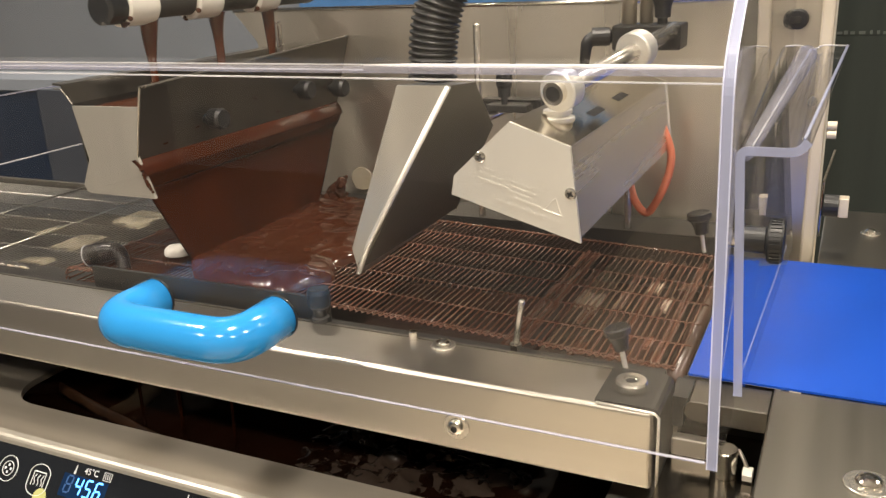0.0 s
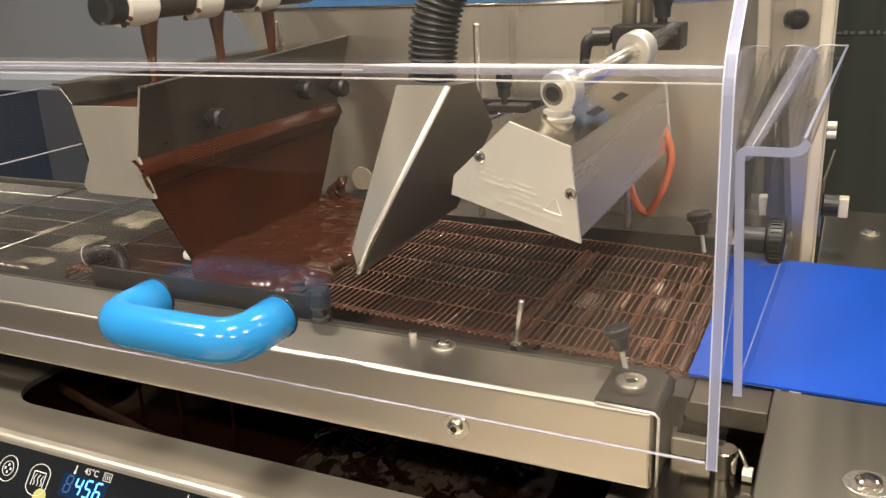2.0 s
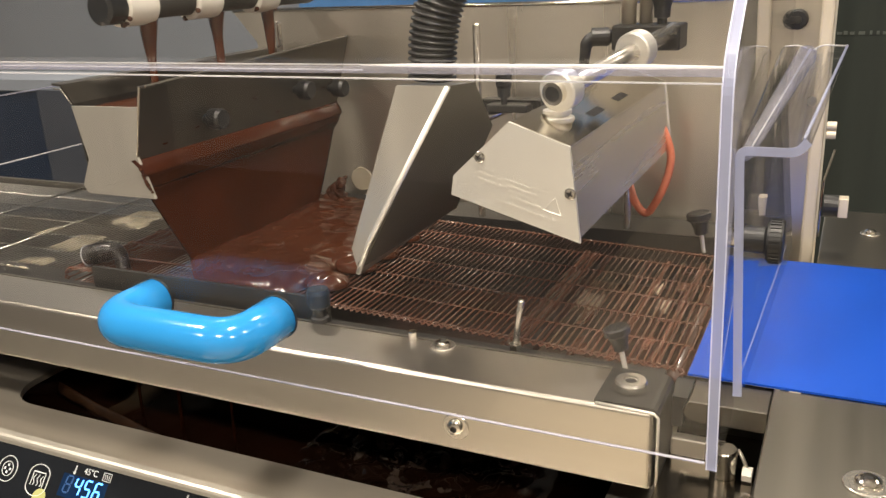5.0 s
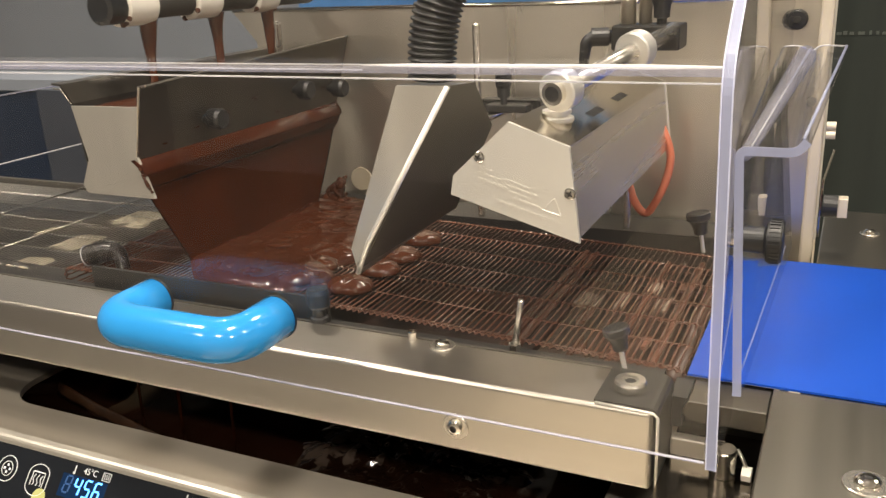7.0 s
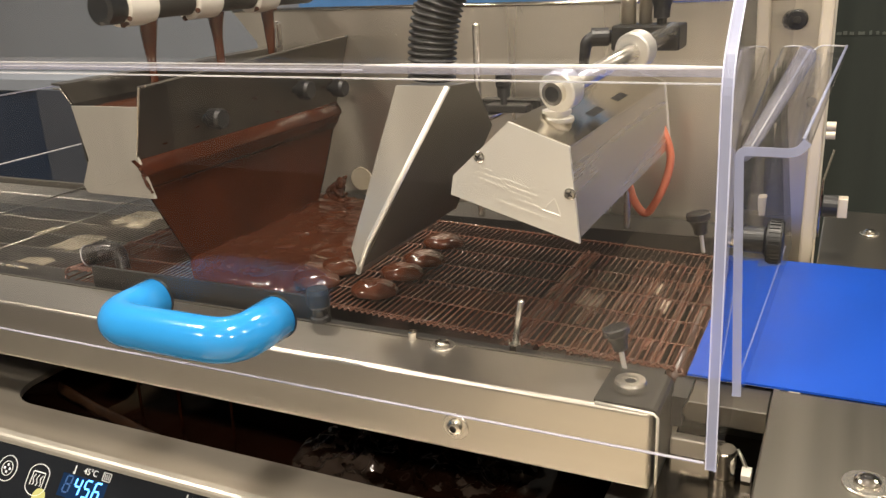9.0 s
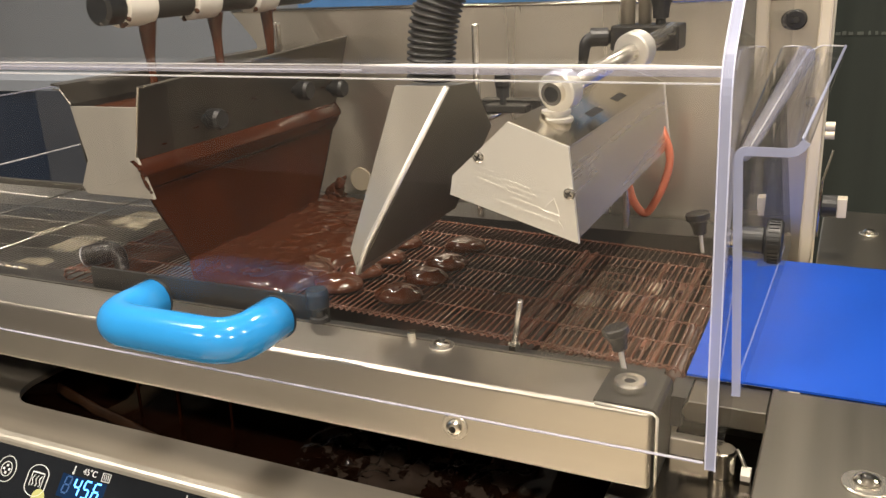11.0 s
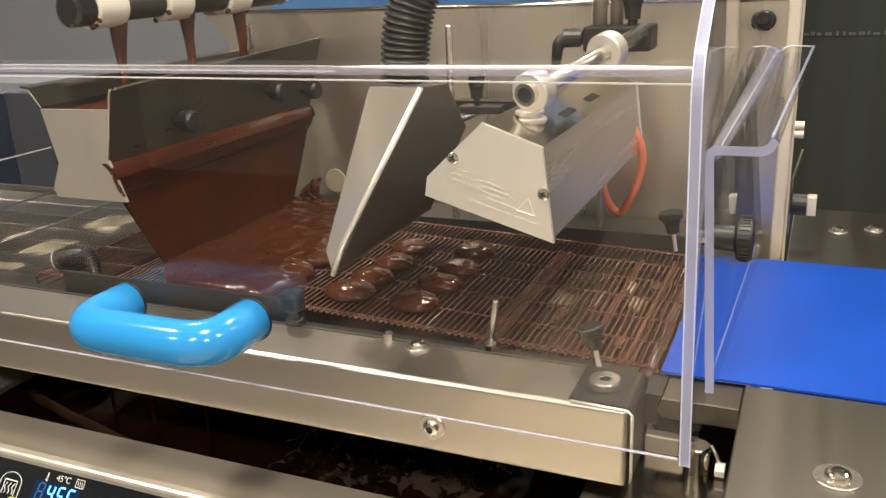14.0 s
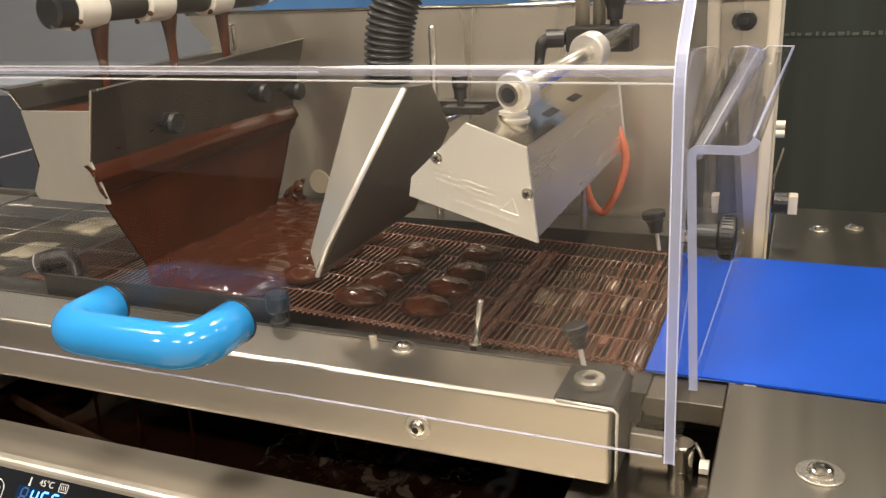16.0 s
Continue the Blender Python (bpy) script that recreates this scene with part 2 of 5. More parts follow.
def sheet(pts, y0, y1, thick, axis="y"):
    """A folded sheet: an open 2D line given thickness and drawn out."""
    P = [Vector((a, b)) for a, b in pts]
    off = []
    for i, p in enumerate(P):
        d = (P[min(i + 1, len(P) - 1)] - P[max(i - 1, 0)]).normalized()
        off.append(p + Vector((-d.y, d.x)) * thick)
    return prism([tuple(p) for p in P] + [tuple(p) for p in off[::-1]], y0, y1, axis=axis)


def smooth_noise(x, y, s, seed=0.0):
    return noise.noise(Vector((x * s + seed, y * s - seed, seed * 1.7)))


# ---- the room ----
def room():
    # Unseen floor, coloured bright and warm to tint the rail's right end
    tagged(part("floor", box(-4, 4, -4, 4, -1.0, -0.95), FLOOR_WARM), "unseen hall floor, coloured bright and warm for reflections", "floor", kind="structure")
    # Added out of view: dark area that darkens reflections in rail and hood
    tagged(part("floor_dark_area", box(-3.9, -0.75, -3.9, -0.3, -0.95, -0.938), FLOOR_DARK), "unseen dark floor area added to darken the rail's reflections", "carpet", kind="structure")
    tagged(part("ceiling", box(-4, 4, -4, 4, 1.70, 1.75), CEILING), "grey hall ceiling", "ceiling", kind="structure")
    tagged(part("wall_north", box(-4, 4, 3.4, 3.5, -0.95, 1.7), WALL_PAINT), "pale painted wall", "wall", kind="structure")
    tagged(part("wall_south", box(-4, 4, -4, -3.9, -0.95, 1.7), WALL_PAINT), "pale painted wall", "wall", kind="structure")
    tagged(part("wall_east", box(3.9, 4, -3.9, 3.4, -0.95, 1.7), WALL_PAINT), "pale painted wall", "wall", kind="structure")
    # Unseen wall, given a darker tone to cut reflections in the acrylic
    tagged(part("wall_west", box(-4, -3.9, -3.9, 3.4, -0.95, 1.7), GREYPANEL), "unseen hall wall, darkened to dim the acrylic's reflections", "wall", kind="structure")
    tagged(part("backdrop_curtain", box(0.05, 2.6, 1.0, 1.02, -0.95, 1.5), CLOTH), "dark green cloth partition", "partition", kind="structure")
    tagged(part("backdrop_panel", box(-2.6, -0.75, 1.0, 1.02, -0.95, 1.5), GREYPANEL), "grey partition panel", "partition", kind="structure")


room()
BELT_Z0, BELT_Z1 = -0.006, 0.004
MESH_Y0, MESH_Y1 = 0.066, 0.285
WALL_Y = 0.345


def belt_z(x):
    return BELT_Z1 if x < -0.25 else BELT_Z0 + (BELT_Z1 - BELT_Z0) * (-x / 0.25)


def machine_body():
    # top plate with a long rounded opening, a rounded front lip, and the tank below
    b = thing("machine_body", -0.3, 0.1, -0.95, "brushed steel machine housing with an open chocolate tank", "machine")
    inv = Matrix.Translation((0.3, -0.1, 0.95))
    def add(name, bm, m, label="", parent=b, **k):
        bmesh.ops.transform(bm, matrix=inv, verts=bm.verts)
        return part(name, bm, m, parent, label, **k)
    Z = -0.085
    x0, x1, y0, y1, r = -0.525, -0.035, -0.004, 0.30, 0.035
    bm = bmesh.new()
    hole = []
    for cx, cy, a0 in ((x1 - r, y0 + r, -90), (x1 - r, y1 - r, 0), (x0 + r, y1 - r, 90), (x0 + r, y0 + r, 180)):
        for k in range(9):
            a = radians(a0 + k * 90 / 8)
            hole.append((cx + r * math.cos(a), cy + r * math.sin(a)))
    X0, X1, Y0, Y1 = -0.95, 0.052, -0.040, 0.40
    outer = []
    for hx, hy in hole:
        if hy < y0 + r and x0 + r <= hx <= x1 - r:
            outer.append((hx, Y0))
        elif hy > y1 - r and x0 + r <= hx <= x1 - r:
            outer.append((hx, Y1))
        else:
            d = Vector((hx - (x0 + x1) / 2, hy - (y0 + y1) / 2))
            outer.append((X1 if d.x > 0 else X0, hy) if y0 + r < hy < y1 - r else (X1 if d.x > 0 else X0, Y0 if d.y < 0 else Y1))
    vi = [bm.verts.new((*p, Z)) for p in hole]
    vl = [bm.verts.new((p[0], p[1], Z - 0.005)) for p in hole]
    vo = [bm.verts.new((*p, Z)) for p in outer]
    n = len(hole)
    for i in range(n):
        j = (i + 1) % n
        try:
            if (Vector(outer[i]) - Vector(outer[j])).length > 1e-6:
                bm.faces.new((vi[i], vi[j], vo[j], vo[i]))
            else:
                bm.faces.new((vi[i], vi[j], vo[i]))
        except ValueError:
            pass
        bm.faces.new((vi[i], vl[i], vl[j], vi[j]))
    add("top_plate", bm, BODY_STEEL, "brushed steel top with a rounded opening")
    # rounded front lip down to the slanted control face
    prof = [(-0.0400, Z), (-0.0445, Z - 0.0003), (-0.0464, Z - 0.0012), (-0.0474, Z - 0.0028), (-0.0477, Z - 0.0056), (-0.0455, Z - 0.0056), (-0.0440, Z - 0.0035), (-0.0400, Z - 0.0025)]
    add("front_lip", prism(prof, -0.95, 0.052, axis="x"), HOOD_STEEL, "rounded steel front edge", smooth=False)
    add("front_panel", box(-0.95, 0.052, -0.10, -0.09, -0.95, -0.19), STEEL)
    add("side_panel", box(0.044, 0.052, -0.09, 0.40, -0.95, Z - 0.002), STEEL)
    add("back_panel", box(-0.95, 0.044, 0.39, 0.40, -0.95, Z - 0.002), STEEL)
    add("side_deck", box(0.0035, 0.0518, -0.0395, 0.0640, Z + 0.0003, -0.041), DECK, "polished steel deck, coloured dark for its reflections")
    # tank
    add("tank_wall", box(-0.56, 0.0, 0.300, 0.304, -0.30, Z - 0.013), CHOC_SHADED, "chocolate-smeared tank wall")
    add("tank_wall", box(-0.56, -0.54, -0.03, 0.300, -0.30, Z - 0.013), CHOC_SHADED)
    add("tank_wall", box(-0.02, 0.0, -0.03, 0.300, -0.30, Z - 0.013), CHOC_SHADED)
    add("tank_wall", box(-0.54, -0.02, -0.034, -0.03, -0.30, Z - 0.013), CHOC_SHADED)
    add("tank_floor", box(-0.54, -0.02, -0.03, 0.30, -0.30, -0.296), CHOC_SHADED)
    return b


machine_body()


def front_rail():
    t = thing("front_rail", -0.4, 0.025, -0.05, "brushed steel front rail of the mesh conveyor", "rail")
    bm = box(-0.95 + 0.4, 0.4, -0.025, 0.022, 0.0015, 0.05)
    part("beam", bm, STEEL, t, bevel=0.0030, seg=4)
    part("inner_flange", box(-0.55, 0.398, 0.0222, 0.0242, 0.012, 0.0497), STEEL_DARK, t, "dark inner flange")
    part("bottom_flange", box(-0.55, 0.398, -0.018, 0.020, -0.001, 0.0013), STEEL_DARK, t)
    return t


front_rail()


def mesh_belt():
    t = thing("wire_mesh_belt", 0, 0, 0, "chocolate-coated wire mesh conveyor belt", "conveyor belt")
    pitch = 0.0047
    ys = [MESH_Y0 + (MESH_Y1 - MESH_Y0) * k / 6 for k in range(7)]
    pts = []
    r = 0.00072
    # end loop, then straight runs with a short jog at each crossing
    for k in range(7):
        a = 2 * math.pi * k / 8
        pts.append((0.0021 * math.sin(a), ys[0] + 0.0021 - 0.0021 * math.cos(a), 0.0014 * math.sin(a * 0.5)))
    off = 0.0
    for i in range(6):
        nxt = pitch * 0.22 - off
        pts.append((off, ys[i] + 0.0022, 0))
        pts.append((off, ys[i + 1] - 0.0022, 0))
        if i < 5:
            pts.append(((off + nxt) / 2, ys[i + 1], 0.0016))
            off = nxt
    for k in range(7):
        a = math.pi + 2 * math.pi * k / 8
        pts.append((off + 0.0021 * math.sin(a), ys[6] - 0.0021 - 0.0021 * math.cos(a), 0.001))
    bm = tube(pts, r, 5)
    for k in range(1, 6):
        y = ys[k]
        tube([(-0.0004, y - 0.0012, 0.0004), (pitch * 0.35, y - 0.0004, 0.0014), (pitch * 0.75, y + 0.0005, 0.0014), (pitch * 1.08, y + 0.0012, 0.0004)], 0.00058, 5, bm)
    first = part("wire", bm, CHOC_WIRE, t, smooth=True)
    wires = [first]
    for k in range(1, 142):
        o = first.copy()
        scene.collection.objects.link(o)
        wires.append(o)
    return wires, pitch


WIRES, PITCH = mesh_belt()
ROLL = 0.007


def belt_pose(s):
    """The place of a wire s metres along the belt; 0 is the outlet roller's top, -0.5 the inlet roller's."""
    if s > 0:
        a = min(s / ROLL, math.pi)
        x = ROLL * math.sin(a) - 0.002
        z = BELT_Z0 - ROLL + ROLL * math.cos(a)
        if s > ROLL * math.pi:
            x -= s - ROLL * math.pi
        return pose(x, 0, z, 0, math.degrees(a), 0)
    if s < -0.5:
        a = min((-0.5 - s) / ROLL, math.pi)
        x = -0.502 - ROLL * math.sin(a)
        z = BELT_Z1 - ROLL + ROLL * math.cos(a)
        if -0.5 - s > ROLL * math.pi:
            x += (-0.5 - s) - ROLL * math.pi
        return pose(x, 0, z, 0, -math.degrees(a), 0)
    return pose(s - 0.002, 0, belt_z(s), 0, math.degrees(math.atan(0.04)) if s > -0.25 else 0, 0)


SPEED = 0.0105


def piece(name, w, d, h, seed, material, label, group, cat="chocolate"):
    bm = bmesh.new()
    bmesh.ops.create_uvsphere(bm, u_segments=56, v_segments=32, radius=1.0)
    for v in bm.verts:
        x, y, z = v.co
        k = 1 + 0.09 * smooth_noise(x, y, 1.7, seed) + 0.03 * smooth_noise(x, y, 4.0, seed + z)
        top = abs(z) ** 0.8 * (0.86 + 0.10 * smooth_noise(x, y, 2.2, seed + 3))
        wrinkle = 0.05 * abs(smooth_noise(x, y * 0.7, 5.0, seed + 5)) * max(0.0, x * 0.8 - y * 0.5 + 0.5)
        zz = top - wrinkle if z > 0 else z * 0.25
        v.co = (x * w / 2 * k, y * d / 2 * k, (zz + 0.25) * h * 0.8)
    ob = part(name, bm, material, smooth=True)
    return tagged(ob, label, cat, group)


ROWS = (
    (-0.318, ((0.099, 0.0355, 0.030), (0.139, 0.034, 0.028), (0.174, 0.033, 0.028), (0.219, 0.034, 0.030))),
    (-0.3705, ((0.100, 0.039, 0.032), (0.131, 0.034, 0.029), (0.166, 0.033, 0.028), (0.207, 0.032, 0.028))),
)
PIECES = []
for i, (x, cells) in enumerate(ROWS):
    for j, (y, w, d) in enumerate(cells):
        PIECES.append((piece("chocolate_piece", w * 1.06, d * 1.05, 0.0122, 3.1 * i + 1.3 * j, CHOC, "oval chocolate freshly coated, wet and glossy, on the mesh", "coated chocolates"), x + 0.002 * ((j * 7) % 3 - 1), y))


CENTRES = []
for j, y in enumerate((0.122, 0.156, 0.190, 0.226)):
    c = piece("white_centre", 0.0235, 0.0215, 0.0120, 9 + j, WHITE_SUGAR, "white uncoated sweet centre entering the chocolate curtain", "uncoated centres", "sweet")
    k = piece("chocolate_piece", 0.033, 0.029, 0.0138, 20 + 1.7 * j, CHOC, "oval chocolate coat forming at the foot of the curtain", "coated chocolates")
    CENTRES.append((c, k, -0.4345 + 0.0015 * (j % 2), y))


def coat_x(x, t):
    return max(-0.384, x + SPEED * t)


def motions():
    times = [k * 0.5 for k in range(33)]
    for i, w in enumerate(WIRES):
        s0 = -0.664 + i * PITCH
        walk(w, [(t, belt_pose(s0 + SPEED * t)) for t in times])
    for ob, x, y in PIECES:
        walk(ob, [(t, pose(x + SPEED * t, y, belt_z(x + SPEED * t) + 0.0006)) for t in (0, 2, 4, 6, 8, 10, 12, 14, 16)])
    for c, k, x, y in CENTRES:
        walk(c, [(t, pose(x + SPEED * t, y, belt_z(x + SPEED * t) + 0.0006)) for t in times])
        walk(k, [(t, pose(coat_x(x, t), y, belt_z(coat_x(x, t)) + 0.0006)) for t in times])
    for ob, x, y, v, a in RIPPLES:
        walk(ob, [(t, pose(x + v * t, y, belt_z(x) + 0.0098, 0, 0, a + 1.5 * t)) for t in times])
    for ob, turn in SWIRLS:
        m = ob.matrix_world.copy()
        walk(ob, [(t, m @ pose(0, 0, 0, 0, 0, turn * t)) for t in times])


SWIRLS = []


def curtain():
    bm = bmesh.new()
    nu, nv = 60, 80
    grid = []
    for j in range(nv + 1):
        v = j / nv
        row = []
        for i in range(nu + 1):
            u = i / nu
            neck = 0.047 * max(0.0, v - 0.10) / 0.90
            y = 0.0498 + neck + u * (0.335 - 0.0498 - neck - 0.062 * v ** 1.2)
            z = 0.106 * (1 - v) + 0.004 * v
            roll = 0.0078 * math.sin(min(v * 13, math.pi)) ** 0.8 * (1 - 0.30 * (v * 13 > 1.57)) + 0.0005 * math.exp(-((v - 0.225) / 0.06) ** 2)
            x = -0.3970 + roll * (1 + 0.16 * smooth_noise(u * 9, 0.3, 1.0, 6.0)) + 0.0015 * min(1, v * 8) + 0.0045 * v + 0.0012 * smooth_noise(u * 3, v, 2.0, 4.0) * v
            row.append(bm.verts.new((x, y, z)))
        grid.append(row)
    for a, b in zip(grid, grid[1:]):
        for i in range(nu):
            bm.faces.new((a[i], a[i + 1], b[i + 1], b[i]))
    bmesh.ops.solidify(bm, geom=bm.faces[:], thickness=0.003)
    t = part("chocolate_curtain", bm, CHOC_SHEET, smooth=True)
    tagged(t, "falling curtain of liquid milk chocolate under the trough", "chocolate")
    bm = bmesh.new()
    rnd = random.Random(3)
    for k in range(16):
        q = rnd.random()
        bmesh.ops.create_icosphere(bm, subdivisions=2, radius=rnd.uniform(0.0008, 0.0018), matrix=Matrix.Translation((-0.3890 + 0.004 * q, 0.0505 + 0.004 * q * q, 0.100 - 0.018 * q)))
    t = part("chocolate_drips", bm, CHOC, smooth=True)
    tagged(t, "glossy drips at the edge of the chocolate curtain", "chocolate")


curtain()


def puddle():
    bm = bmesh.new()
    nx, ny = 70, 80
    g = []
    for i in range(nx + 1):
        row = []
        for j in range(ny + 1):
            u, v = i / nx, j / ny
            y = 0.075 + v * (0.300 - 0.075)
            xr = -0.278 + 0.014 * smooth_noise(y, 0, 30, 2) - 0.05 * max(0, (v - 0.75) / 0.25) ** 1.5 - 0.016 * max(0, (0.10 - v) / 0.10)
            xl = -0.400 + 0.024 * max(0, (0.13 - v) / 0.13) ** 1.3
            x = xl + u * (xr - xl)
            edge = min(1.0, (1 - u) / 0.18, v / 0.09 + 0.02, (1 - v) / 0.05 + 0.02)
            z = belt_z(x) + 0.0128 * max(0, edge) ** 0.45 + 0.0024 * smooth_noise(x, y, 45, 7) + 0.0015 * smooth_noise(x, y, 105, 9)
            row.append(bm.verts.new((x, y, z - 0.001)))
        g.append(row)
    for a, b in zip(g, g[1:]):
        for j in range(ny):
            bm.faces.new((a[j], a[j + 1], b[j + 1], b[j]))
    ob = part("chocolate_pool", bm, CHOC, smooth=True)
    tagged(ob, "glossy pool of liquid chocolate spreading over the mesh", "chocolate")


puddle()
RIPPLES = []
rnd_r = random.Random(12)
for k in range(9):
    rp = piece("chocolate_ripple", rnd_r.uniform(0.018, 0.034), rnd_r.uniform(0.010, 0.022), 0.0036, 40 + k, CHOC, "low ripple of chocolate drifting on the pool", "chocolate ripples")
    RIPPLES.append((rp, -0.384 + rnd_r.uniform(0, 0.012), 0.132 + 0.0175 * k, rnd_r.uniform(0.0030, 0.0043), rnd_r.uniform(-40, 40)))


def trough():
    t = thing("chocolate_trough", -0.42, 0.19, 0.077, "steel chocolate trough with dark side wall and knobs", "trough")
    o = Vector((-0.42, 0.19, 0.077))
    def add(name, bm, m, label="", parent=t, **k):
        bmesh.ops.translate(bm, vec=-o, verts=bm.verts)
        return part(name, bm, m, parent, label, **k)
    end = [(-0.4525, 0.1445), (-0.3868, 0.1452), (-0.3950, 0.1085), (-0.3900, 0.0973), (-0.3830, 0.0770), (-0.4502, 0.0772), (-0.4542, 0.0834), (-0.4440, 0.1037)]
    add("end_plate", prism(end, 0.054, 0.0565), HOOD_STEEL, "pale steel end plate")
    add("end_plate", prism([(-0.453, 0.146), (-0.3945, 0.145), (-0.398, 0.108), (-0.446, 0.108)], 0.332, 0.3345), STEEL_WALL)
    def wx(z):
        return -0.3965 + (z - 0.103) * 0.232
    bm = bmesh.new()
    quad = [(0.0565, 0.103), (0.336, 0.103), (0.343, 0.170), (0.0565, 0.159)]
    a = [bm.verts.new((wx(z), y, z)) for y, z in quad]
    b = [bm.verts.new((wx(z) - 0.0018, y, z)) for y, z in quad]
    bm.faces.new(a), bm.faces.new(b)
    for k in range(4):
        bm.faces.new((a[k], a[(k + 1) % 4], b[(k + 1) % 4], b[k]))
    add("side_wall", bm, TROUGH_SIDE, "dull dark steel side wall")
    add("top_lip", tube([(wx(0.159), 0.0565, 0.159), (wx(0.170), 0.343, 0.170)], 0.0012, 8), STEEL_DARK, "folded steel lip")
    add("front_fold", tube([(wx(0.106), 0.0552, 0.106), (wx(0.160), 0.0552, 0.160), (wx(0.160) + 0.006, 0.0552, 0.1605)], 0.0010, 8), CHROME)
    add("front_fold", tube([(-0.453, 0.0552, 0.1455), (-0.462, 0.0552, 0.1565), (-0.469, 0.0552, 0.1570)], 0.0006, 8), STEEL_DARK)
    for k in range(7):
        y, z = 0.085 + 0.037 * k, 0.112 + 0.006 * ((k * 5) % 4)
        add("chocolate_fleck", box(wx(z) + 0.0001, wx(z) + 0.0005, y - 0.003 - 0.001 * (k % 3), y + 0.002, z, z + 0.0012), CHOC, "dried chocolate fleck")
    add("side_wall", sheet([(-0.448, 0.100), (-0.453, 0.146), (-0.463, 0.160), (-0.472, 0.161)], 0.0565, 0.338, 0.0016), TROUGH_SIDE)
    add("chocolate_fill", box(-0.4465, -0.3985, 0.058, 0.3310, 0.110, 0.1425), CHOC_POUR, "chocolate inside the trough")
    for y, z in ((0.130, 0.124), (0.256, 0.129), (0.318, 0.122)):
        m = Matrix.Translation((wx(z), y, z)) @ Matrix.Rotation(radians(90), 4, "Y")
        add("knob", lathe([(0.004, 0), (0.004, 0.006), (0.0085, 0.007), (0.009, 0.016), (0.0075, 0.019)], 20, m=m), BLACK, "black plastic knob", smooth=False)


trough()


def back_wall():
    t = tagged(part("wall_panel", prism([(-0.494, -0.084), (0.062, -0.084), (0.062, 0.196), (-0.522, 0.196), (-0.494, 0.164)], WALL_Y, WALL_Y + 0.003), STEEL_WALL), "brushed steel back panel of the machine", "panel", kind="structure")
    part("top_edge", tube([(-0.522, WALL_Y + 0.001, 0.1965), (0.062, WALL_Y + 0.001, 0.1965)], 0.0022, 10), CHROME, t, "bright folded top edge", smooth=True)
    tagged(part("wall_flange", box(0.0525, 0.0625, WALL_Y - 0.012, WALL_Y - 0.0005, -0.084, 0.26), COLUMN, bevel=0.002), "bent steel edge of the back panel", "panel edge", kind="structure")


back_wall()


def hood():
    t = thing("air_hood", -0.19, 0.16, 0.038, "folded steel air hood over the mesh, fed by a hose", "air blower")
    o = Vector((-0.19, 0.16, 0.038))
    def add(name, bm, m, label="", **k):
        bmesh.ops.translate(bm, vec=-o, verts=bm.verts)
        return part(name, bm, m, t, label, **k)
    prof = [(-0.173, 0.1645), (-0.138, 0.1645), (-0.201, 0.060), (-0.2105, 0.038), (-0.2145, 0.055)]
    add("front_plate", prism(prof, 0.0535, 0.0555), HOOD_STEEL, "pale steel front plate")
    def rx(z):
        return -0.138 - (0.1645 - z) * 0.603 if z > 0.06 else -0.201 - (0.06 - z) * 0.43
    def lx(z):
        return max(-0.2145, -0.173 - (0.1645 - z) * 0.379) if z > 0.05 else -0.2110
    line = [(0.0555, 0.1645), (0.100, 0.1605), (0.197, 0.114), (0.212, 0.041), (0.0555, 0.037)]
    def wall(fx, d):
        bm = bmesh.new()
        a = [bm.verts.new((fx(z), y, z)) for y, z in line]
        b = [bm.verts.new((fx(z) + d, y, z)) for y, z in line]
        bm.faces.new(a), bm.faces.new(b)
        for k in range(5):
            bm.faces.new((a[k], a[(k + 1) % 5], b[(k + 1) % 5], b[k]))
        return bm
    # Right plate's shade is put into its colour; the left stays bright
    add("side_plate", wall(rx, -0.0015), STEEL_DARK, "steel side plate, coloured darker for shade")
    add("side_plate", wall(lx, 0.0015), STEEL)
    for (ya, za), (yb, zb) in zip(line, line[1:4]):
        bm = bmesh.new()
        q = [(lx(za), ya, za), (rx(za), ya, za), (rx(zb), yb, zb), (lx(zb), yb, zb)]
        lo = [bm.verts.new((x + (0.0016 if k in (0, 3) else -0.0016), y, z - 0.0002)) for k, (x, y, z) in enumerate(q)]
        hi = [bm.verts.new((x + (0.0016 if k in (0, 3) else -0.0016), y, z - 0.0017)) for k, (x, y, z) in enumerate(q)]
        bm.faces.new(lo), bm.faces.new(hi)
        for k in range(4):
            bm.faces.new((lo[k], lo[(k + 1) % 4], hi[(k + 1) % 4], hi[k]))
        add("back_plate", bm, STEEL)
    # Bright tube paints the highlight along the hood's front edge
    add("edge_highlight", tube([(-0.138, 0.0530, 0.1645), (-0.201, 0.0530, 0.060), (-0.2105, 0.0530, 0.038)], 0.0019, 10), WHITE_EDGE, "highlight along the folded hood edge", smooth=True)
    add("tip_screw", lathe([(0.0012, 0.0), (0.0012, 0.0012), (0.0006, 0.0016)], 12, m=Matrix.Translation((-0.2085, 0.0532, 0.0455)) @ Matrix.Rotation(radians(90), 4, "X")), STEEL_DARK, "small dark tip screw")


hood()


